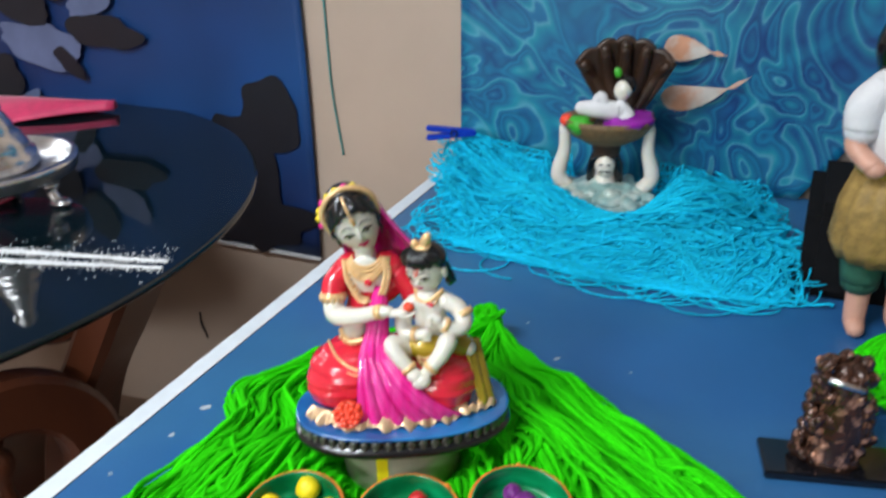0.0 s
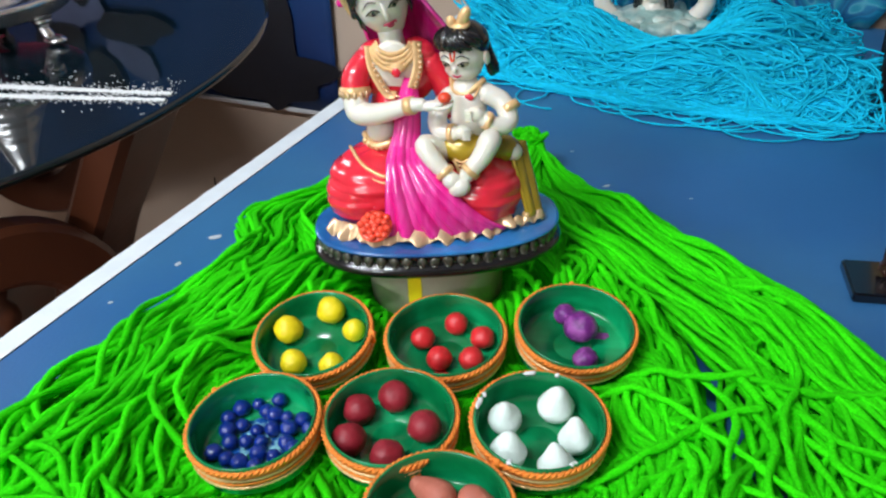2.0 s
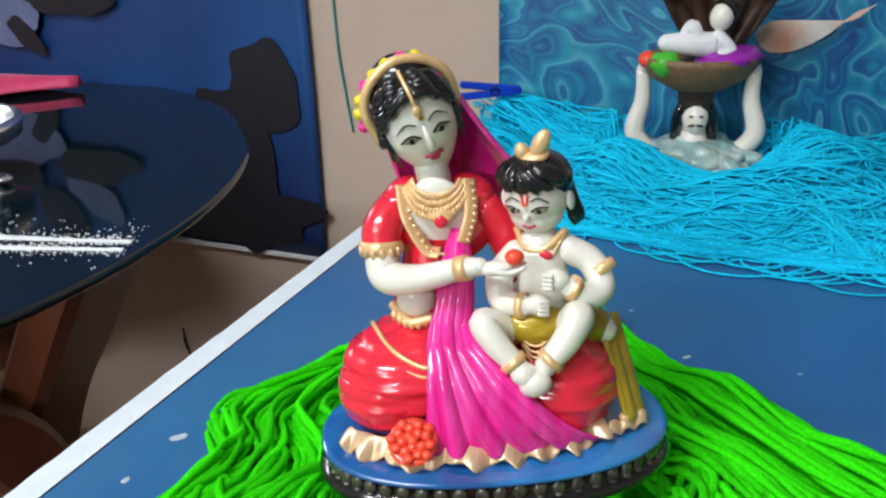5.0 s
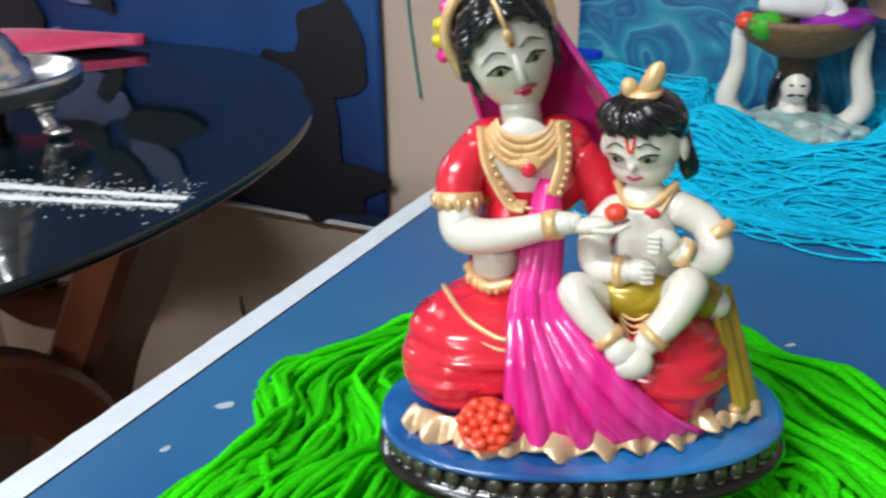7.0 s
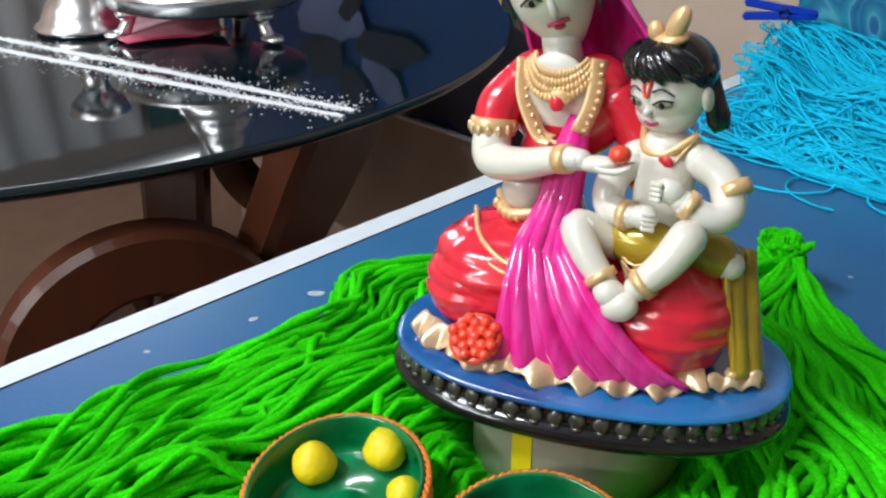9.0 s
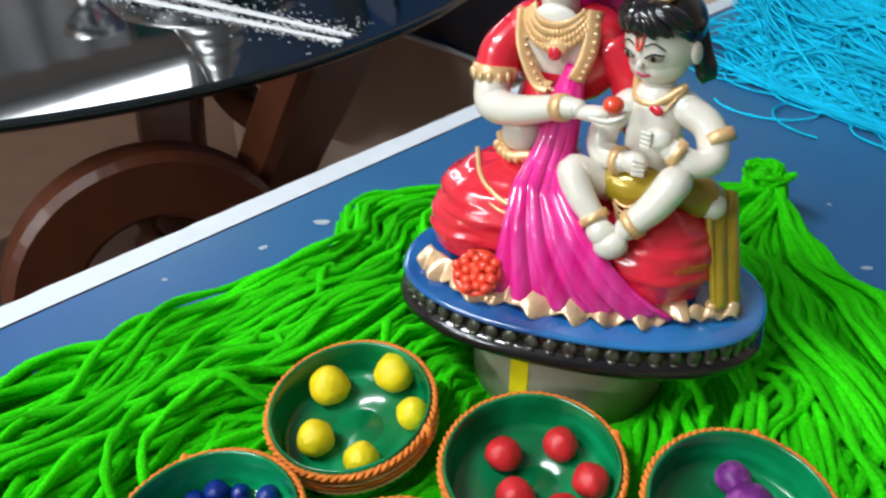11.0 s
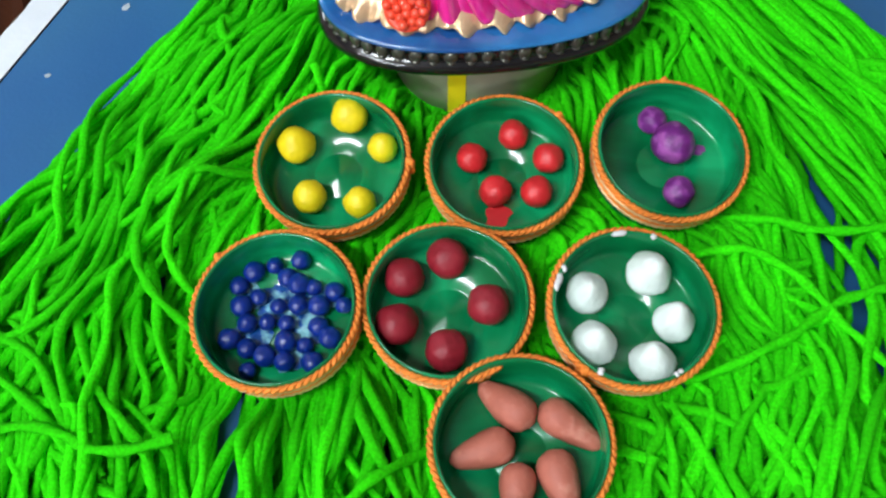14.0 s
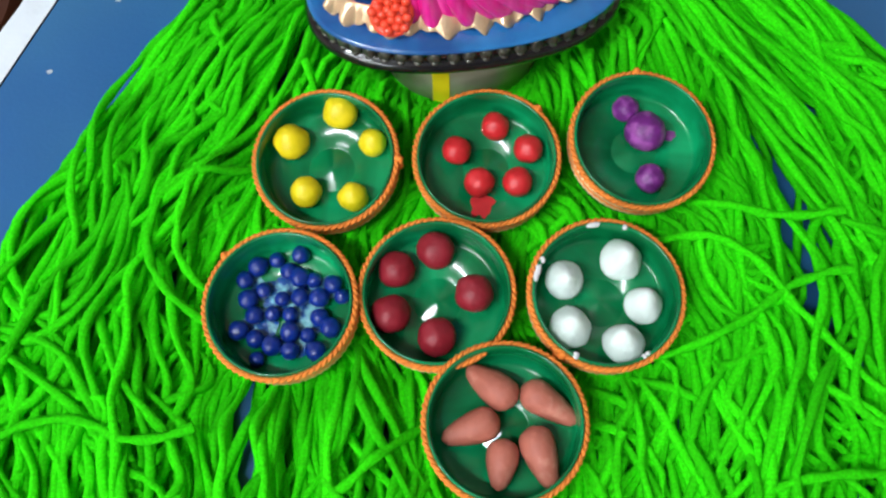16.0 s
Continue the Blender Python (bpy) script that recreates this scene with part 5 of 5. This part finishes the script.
# ---- things farther off ----
def basket_statue():
    """A figure rising from waves, raising a basket with a child under a serpent hood."""
    s = Shape()
    for k in range(34):
        a = k * 2.399
        r = 0.066 * math.sqrt(k / 34)
        s.ell("stone", (r * math.cos(a), 0.75 * r * math.sin(a), 0.014 + 0.010 * (1 - r / 0.07)), (0.020, 0.012, 0.009), (10 * math.sin(k), 20 * math.cos(k * 1.3), k * 40), 12, 8, lump=0.4, freq=70, seed=k)
    s.lathe("stone", [(0, 0), (0.070, 0), (0.074, 0.006), (0.060, 0.018), (0.030, 0.030), (0, 0.033)], seg=40, sy=0.75, ripple=lambda a, t: 0.06 * math.sin(7 * a + 9 * t))
    s.limb("skin", [(0, 0.004, 0.02), (0, 0.004, 0.040)], [0.018, 0.013], 4, 12)
    s.ell("skin", (0, -0.004, 0.056), (0.0135, 0.0135, 0.0175), (0, 0, 0), 16, 12)
    s.ell("black", (0, 0.003, 0.064), (0.0165, 0.0160, 0.0170), (0, 0, 0), 16, 12)
    for sx in (-1, 1):
        s.limb("black", [(sx * 0.014, 0.002, 0.066), (sx * 0.018, 0.004, 0.050), (sx * 0.019, 0.004, 0.034)], [0.006, 0.007, 0.006], 5, 8)
        s.ell("black", (sx * 0.005, -0.0165, 0.060), (0.0028, 0.0012, 0.0010), u=8, v=6)
        s.ell("black", (sx * 0.0042, -0.0165, 0.0505), (0.0045, 0.0016, 0.0014), (0, sx * 10, 0), 8, 6)
        s.limb("skin", [(sx * 0.048, 0.0, 0.020), (sx * 0.062, 0.0, 0.040), (sx * 0.055, 0.0, 0.075), (sx * 0.056, 0.0, 0.105)], [0.010, 0.0105, 0.0085, 0.007], 7, 12)
        s.ell("skin", (sx * 0.055, -0.002, 0.110), (0.006, 0.007, 0.010), u=10, v=8)
    s.limb("hood", [(0, 0.006, 0.070), (0, 0.006, 0.100)], [0.018, 0.022], 5, 14)
    s.lathe("basket", [(0, 0.084), (0.026, 0.086), (0.048, 0.098), (0.060, 0.114), (0.062, 0.121), (0.056, 0.121), (0.046, 0.108), (0, 0.102)], seg=40, sy=0.7, ripple=lambda a, t: 0.012 * math.sin(40 * a + 20 * t))
    s.ell("violet", (0.026, -0.004, 0.118), (0.034, 0.034, 0.012), (0, -8, 0), 18, 10, lump=0.2, freq=80)
    s.ell("leaf", (-0.034, -0.022, 0.116), (0.016, 0.014, 0.012), (0, 10, 0), 14, 10, lump=0.4, freq=160)
    s.ell("coral", (-0.052, -0.010, 0.118), (0.010, 0.012, 0.009), u=12, v=8)
    s.limb("white", [(-0.034, -0.006, 0.134), (-0.012, -0.010, 0.134), (0.014, -0.008, 0.132)], [0.009, 0.012, 0.013], 6, 12)
    s.limb("white", [(-0.020, -0.006, 0.132), (-0.010, -0.010, 0.152), (-0.002, -0.012, 0.138)], [0.007, 0.0065, 0.006], 6, 10)
    s.limb("white", [(0.016, -0.010, 0.140), (0.028, -0.014, 0.128), (0.020, -0.020, 0.124)], [0.008, 0.007, 0.006], 6, 10)
    s.ell("skin", (0.018, -0.008, 0.160), (0.012, 0.012, 0.014), (0, 10, 0), 16, 12)
    s.ell("black", (0.022, -0.003, 0.165), (0.013, 0.013, 0.013), (0, 0, 0), 16, 12)
    s.ell("leaf", (0.010, -0.006, 0.182), (0.005, 0.003, 0.007), (0, -20, 0), 10, 8)

    def hoodsheet(u, t):
        a = (u - 0.5) * 2
        w = 0.016 + 0.046 * t ** 0.7
        scal = 0.006 * abs(math.sin(u * math.pi * 5)) * t
        return (0.018 + a * w, 0.030 + 0.012 * (1 - a * a) - 0.020 * t * t, 0.118 + (0.098 - 0.028 * a * a) * t + scal)

    s.sheet("hood", hoodsheet, 40, 16, 0.005)
    for k in range(5):
        a = (k - 2) / 2
        s.limb("hood", [(0.018 + a * 0.014, 0.030, 0.118), (0.018 + a * 0.040, 0.034, 0.165), (0.018 + a * 0.052, 0.014, 0.212 - 0.026 * a * a)], [0.007, 0.009, 0.007], 6, 8)
    return s


solid("basket_statue", basket_statue(), pose(0.195, 1.247, T + 0.014, 0, 0, -6), "painted statue rising from waves, lifting a basket under serpent hood", "statue")


def peg():
    s = thing("clothes_peg", pose(-0.026, 1.367, T + 0.075, 0, 0, 0), "blue plastic clothes peg clipped on the marbled sheet", "clothes peg")
    for dz, r in ((0.004, 7), (-0.004, -4)):
        sh = Shape()
        sh.box("peg", (0, 0, dz), (0.075, 0.012, 0.008), (0, r, 8), bevel=0.002)
        part("jaw", sh, s)
    sh = Shape()
    sh.tube("steel", [(0.005 + 0.005 * math.cos(a), -0.008 + 0.002 * a / 6, 0.005 * math.sin(a)) for a in (k * 0.5 for k in range(30))], 0.0008, 5)
    part("spring", sh, s)
    return s


peg()

# standing doll, only its lower body comes into view
def doll():
    s = Shape()
    for sx in (-1, 1):
        s.limb("flesh", [(sx * 0.022, -0.014, 0.009), (sx * 0.020, 0, 0.020), (sx * 0.020, 0, 0.072)], [0.009, 0.011, 0.012], 6, 12)
        s.limb("dgreen", [(sx * 0.021, 0, 0.066), (sx * 0.022, 0, 0.110)], [0.019, 0.023], 6, 14)
    s.lathe("khaki", [(0, 0.095), (0.048, 0.096), (0.056, 0.115), (0.052, 0.160), (0.040, 0.205), (0, 0.205)], seg=48, sy=0.8, ripple=lambda a, t: 0.05 * math.sin(14 * a + 2 * t))
    s.limb("white", [(0, 0, 0.200), (0, 0, 0.250), (0, 0, 0.295)], [0.034, 0.040, 0.030], 8, 18)
    s.tube("olive", [(0.040 * math.cos(a), 0.034 * math.sin(a), 0.202) for a in (k * 0.3142 for k in range(21))], 0.006, 8)
    for sx in (-1, 1):
        s.limb("white", [(sx * 0.030, 0, 0.292), (sx * 0.046, -0.003, 0.270), (sx * 0.048, -0.006, 0.244)], [0.015, 0.017, 0.016], 5, 14)
        s.limb("flesh", [(sx * 0.048, -0.006, 0.246), (sx * 0.051, -0.010, 0.226), (sx * 0.038, -0.030, 0.210)], [0.0115, 0.010, 0.010], 6, 12)
    s.limb("flesh", [(0, 0, 0.300), (0, 0, 0.325)], [0.013, 0.013], 4, 12)
    s.ell("flesh", (0, -0.004, 0.350), (0.024, 0.025, 0.030), u=18, v=12)
    s.ell("black", (0, 0.006, 0.360), (0.029, 0.029, 0.030), u=18, v=12)
    for sx in (-1, 1):
        s.limb("black", [(sx * 0.024, 0.008, 0.355), (sx * 0.030, 0.010, 0.330), (sx * 0.028, 0.010, 0.305)], [0.012, 0.012, 0.009], 5, 10)
    return s


solid("standing_doll", doll(), pose(0.452, 0.94, T) @ Matrix.Diagonal((1.0, 1.0, 0.88, 1)), "standing doll in white top and gold brocade lower cloth", "doll")

# dark carved group on a black plate
plate = Shape()
plate.box("black", (0.045, -0.021, 0.004), (0.11, 0.046, 0.008), bevel=0.0015)
solid("black_plate", plate, pose(0.305, 0.736, T, 0, 0, -4), "flat black rectangular plate under a carved copper group", "plate")


def carved_group():
    s = Shape()
    rng = random.Random(21)
    for k in range(90):
        t = rng.random()
        a = rng.uniform(0, 6.28)
        w = 0.027 * (1 - 0.40 * t)
        s.ell("bronze", (w * math.cos(a), 0.45 * w * math.sin(a), 0.004 + 0.088 * t), (rng.uniform(0.004, 0.008), rng.uniform(0.004, 0.007), rng.uniform(0.005, 0.012)), (rng.uniform(-40, 40), rng.uniform(-40, 40), rng.uniform(0, 180)), 10, 8, lump=0.4, freq=160, seed=k)
    s.limb("bronze", [(0, 0, 0.0), (0.002, 0, 0.045), (0, 0, 0.080)], [0.022, 0.018, 0.010], 6, 12)
    s.tube("silver", [(-0.016, -0.016, 0.083), (0.010, -0.018, 0.076)], 0.003, 6)
    return s


solid("carved_group", carved_group(), pose(0.347, 0.715, T + 0.007, 0, 0, -4), "dark copper lacquered carved group on a black plate", "figurine")

rng = random.Random(31)
mound = []
for i in range(150):
    a0, e = rng.uniform(0, 6.28), rng.uniform(-0.5, 0.5)
    pts = []
    for k in range(34):
        a = a0 + 0.09 * k
        el = 0.15 + 1.3 * abs(math.sin(0.06 * k + e + i))
        rr = 0.058 + 0.004 * math.sin(i)
        pts.append((0.452 + rr * 1.15 * math.cos(a) * math.cos(el), 0.815 + rr * 0.8 * math.sin(a) * math.cos(el), T + 0.004 + 0.062 * math.sin(el)))
    mound.append(np.array(pts))
tagged(new("green_wool_mound", strands("green_wool_mound", "yarn", mound, 0.0018, 5)), "rounded mound of lime green wool on the table", "wool", kind="stuff")

# black cloth-covered box behind the doll
s = Shape()
s.box("cloth", (0.22, 0.09, 0.055), (0.44, 0.18, 0.11), bevel=0.015)
solid("black_box", s, ROOM @ pose(0.082, 1.075, T), "black cloth-covered box standing on the table", "box")

# ---- glass table to the side ----
GX, GY, GR, GZ = -0.90, 1.142, 0.610, 0.785
gt = thing("glass_table", pose(GX, GY, 0), "round smoked glass table on a carved red-brown wooden base", "table")
s = Shape()
s.lathe("glass", [(0, GZ - 0.010), (GR - 0.003, GZ - 0.010), (GR, GZ - 0.007), (GR, GZ - 0.003), (GR - 0.003, GZ), (GR - 0.006, GZ), (GR * 0.5, GZ), (0, GZ)], seg=128)
part("glass_top", s, gt, "smoked dark glass top with ground edge").visible_shadow = False
s = Shape()
s.lathe("wood", [(0.395, GZ - 0.012), (0.440, GZ - 0.012), (0.446, GZ - 0.020), (0.440, GZ - 0.034), (0.432, GZ - 0.038), (0.400, GZ - 0.038), (0.395, GZ - 0.012)], seg=72)
part("apron", s, gt)
LEG = [(0.515, GZ - 0.0115, 0.150), (0.470, 0.70, 0.140), (0.425, 0.62, 0.132), (0.380, 0.54, 0.122), (0.345, 0.44, 0.120), (0.320, 0.30, 0.112), (0.340, 0.12, 0.100), (0.400, 0.0, 0.112)]


def plank_leg(a):
    """A splayed sawn leg, broad across, with rounded arrises."""
    s = Shape()
    er, et = Vector((math.cos(a), math.sin(a), 0)), Vector((-math.sin(a), math.cos(a), 0))
    rings = []
    for q, w in zip(spline([(r, 0, z) for r, z, _ in LEG], 5), spline([(w, 0, 0) for _, _, w in LEG], 5)):
        hw, hd = w.x / 2, 0.030
        rings.append([s.bm.verts.new(er * (q.x + x) + et * y + Vector((0, 0, q.z))) for x, y in
                      ((hd, hw - 0.012), (hd - 0.010, hw), (0.010 - hd, hw), (-hd, hw - 0.012), (-hd, 0.012 - hw), (0.010 - hd, -hw), (hd - 0.010, -hw), (hd, 0.012 - hw))])
    fs = [s.bm.faces.new((r0[k], r0[(k + 1) % 8], r1[(k + 1) % 8], r1[k])) for r0, r1 in zip(rings, rings[1:]) for k in range(8)]
    fs += [s.bm.faces.new(rings[0][::-1]), s.bm.faces.new(rings[-1])]
    s.paint(fs, "wood", False)
    return s


def wheel(a):
    """A bent-wood hoop between two legs, flat in section."""
    s = Shape()
    er, et = Vector((math.cos(a), math.sin(a), 0)), Vector((-math.sin(a), math.cos(a), 0))
    rings = []
    for k in range(48):
        b = 2 * math.pi * k / 48
        out = et * math.cos(b) + Vector((0, 0, math.sin(b)))
        c = er * 0.405 + Vector((0, 0, 0.490)) + out * 0.122
        rings.append([s.bm.verts.new(c + out * x + er * y) for x, y in ((0.038, 0.016), (0.030, 0.024), (-0.030, 0.024), (-0.038, 0.016), (-0.038, -0.016), (-0.030, -0.024), (0.030, -0.024), (0.038, -0.016))])
    s.paint([s.bm.faces.new((rings[i][k], rings[i][(k + 1) % 8], rings[(i + 1) % 48][(k + 1) % 8], rings[(i + 1) % 48][k])) for i in range(48) for k in range(8)], "wood", False)
    return s


for k in range(3):
    a = radians(-6 + 120 * k)
    part("leg", plank_leg(a), gt)
    a = radians(-32 + 120 * k)
    part("hoop", wheel(a), gt, "flat bent-wood hoop")
    s = Shape()
    s.lathe("wood", [(0.008, 0.610), (0.014, 0.605), (0.009, 0.590), (0.017, 0.578), (0.019, 0.565), (0.012, 0.545), (0.008, 0.530), (0.012, 0.512), (0.018, 0.485), (0.012, 0.462), (0.016, 0.448), (0.010, 0.440)], Matrix.Translation((0.405 * math.cos(a), 0.405 * math.sin(a), -0.034)), 16)
    part("spindle", s, gt, "turned wooden spindle")
s = Shape()
s.lathe("wood", [(0.0, 0.18), (0.33, 0.18), (0.34, 0.19), (0.33, 0.205), (0.0, 0.205)], seg=40)
part("lower_shelf", s, gt)


def footed_tray(x, y, label):
    th = thing("silver_stand", pose(x, y, GZ), label, "silver stand")
    s = Shape()
    s.lathe("silver", [(0, 0.036), (0.098, 0.036), (0.110, 0.038), (0.116, 0.042), (0.117, 0.052), (0.119, 0.055), (0.118, 0.060), (0.112, 0.062), (0.106, 0.056), (0.100, 0.050), (0, 0.048)], seg=72)
    part("tray", s, th)
    for k in range(3):
        a = radians(-8.5 + 120 * k)
        ca, sa = math.cos(a), math.sin(a)
        s = Shape()
        s.limb("silver", [(0.094 * ca, 0.094 * sa, 0.040), (0.093 * ca, 0.093 * sa, 0.024), (0.101 * ca, 0.101 * sa, 0.009)], [0.016, 0.008, 0.008], 6, 12)
        s.ell("silver", (0.108 * ca, 0.108 * sa, 0.006), (0.016, 0.012, 0.006), (0, 0, math.degrees(a)), 12, 8)
        s.ell("silver", (0.098 * ca, 0.098 * sa, 0.030), (0.010, 0.013, 0.009), (0, 0, math.degrees(a)), 12, 8)
        part("foot", s, th)
    s = Shape()
    s.lathe("silver", [(0, 0.048), (0.066, 0.049), (0.069, 0.054), (0.066, 0.070), (0.058, 0.075), (0.060, 0.079), (0.053, 0.090), (0.050, 0.096), (0.043, 0.101), (0.045, 0.105), (0.036, 0.122),
                       (0.032, 0.127), (0.034, 0.131), (0.026, 0.146), (0.020, 0.165), (0.014, 0.180), (0.018, 0.188), (0.010, 0.20), (0, 0.202)], seg=48)
    part("lamp_stem", s, th, "tiered silver lamp stem")
    return th


footed_tray(-0.653, 1.183, "polished silver footed tray with a tiered oil lamp")
bowl = Shape()
bowl.lathe("silver", [(0, 0.0), (0.052, 0.0), (0.058, 0.003), (0.058, 0.008), (0.050, 0.014), (0.047, 0.022), (0.040, 0.034), (0.028, 0.048), (0.018, 0.056), (0.015, 0.070), (0.022, 0.080), (0.034, 0.092), (0.038, 0.104), (0.034, 0.106), (0.020, 0.094), (0, 0.090)], seg=48)
solid("silver_pot", bowl, pose(-0.800, 1.120, GZ), "small polished silver goblet on a domed foot, standing on glass", "goblet")


def napkin(u, t):
    return (-0.34 + 0.50 * u, 0.12 * (t - 0.5) * (1 - 0.9 * max(0, u - 0.45) / 0.55) * 1.6, 0.004 + 0.030 * (1 - (2 * t - 1) ** 2) * (1 - 0.25 * u) + 0.004 * math.sin(9 * u + 4 * t))


s = Shape()
s.sheet("satin", napkin, 30, 20, 0.002)
solid("pink_cloth", s, pose(-0.845, 1.610, GZ + 0.002, 0, 0, 8), "folded deep pink satin cloth with a pointed end", "cloth")

# sheet added in place of a pink reflection in the glass below the tray
s = Shape()
s.sheet("satin", lambda u, t: (-0.085 + 0.17 * u + 0.02 * t, 0.075 * (2 * t - 1) * (1 - 0.25 * u), 0.004 + 0.010 * abs(math.sin(5 * u + 2 * t)) * t), 24, 16, 0.002)
solid("magenta_cloth", s, pose(-0.735, 1.170, GZ + 0.001, 0, 0, -28), "added pink sheet standing for a reflection under the silver tray", "cloth")

s = Shape()
rng = random.Random(8)
# the offset second band is the line's reflection in the glass, modelled as powder
for band in (0.0, 0.034):
    def bandline(u, t, band=band):
        x = -1.16 + 0.835 * u
        w = 0.0055 * (0.4 + 0.6 * min(1, 6 * (1 - u))) * (1 + 0.4 * noise.noise(Vector((u * 30, band * 50, 0))))
        y = 0.985 + band * (1 - 0.5 * u ** 3) + 0.03 * (1 - u) + (t - 0.5) * 2 * w + 0.0015 * noise.noise(Vector((u * 160, t * 3, band)))
        return (x, y, GZ + 0.0006 + 0.0022 * (1 - (2 * t - 1) ** 2) * (0.7 + 0.5 * noise.noise(Vector((u * 70, t * 4, 1)))))
    s.sheet("powder", bandline, 220, 6)
for k in range(3600):
    u = rng.random() ** 0.85
    band = rng.choice((0.0, 0.034))
    x = -1.16 + 0.835 * u
    y = 0.985 + band * (1 - 0.5 * u ** 3) + 0.03 * (1 - u) + rng.gauss(0, 0.0065)
    if noise.noise(Vector((x * 22, y * 60, 5))) > -0.18 and math.hypot(x - GX, y - GY) < GR - 0.004:
        r = rng.uniform(0.0006, 0.0019)
        s.ell("powder", (x, y, GZ + r * 0.4), (r, r * 0.8, r * 0.5), (0, 0, rng.uniform(0, 180)), u=5, v=3)
for k in range(620):
    x = -1.0 + 0.68 * rng.random() ** 0.7
    y = 1.005 + rng.gauss(0, 0.024)
    if math.hypot(x - GX, y - GY) < GR - 0.004:
        r = rng.uniform(0.0004, 0.0011)
        s.ell("powder", (x, y, GZ + r * 0.5), (r, r, r * 0.6), u=5, v=4)
solid("powder_line", s, Matrix(), "line of spilled white powder, its reflection drawn as a second line", "powder", kind="stuff")
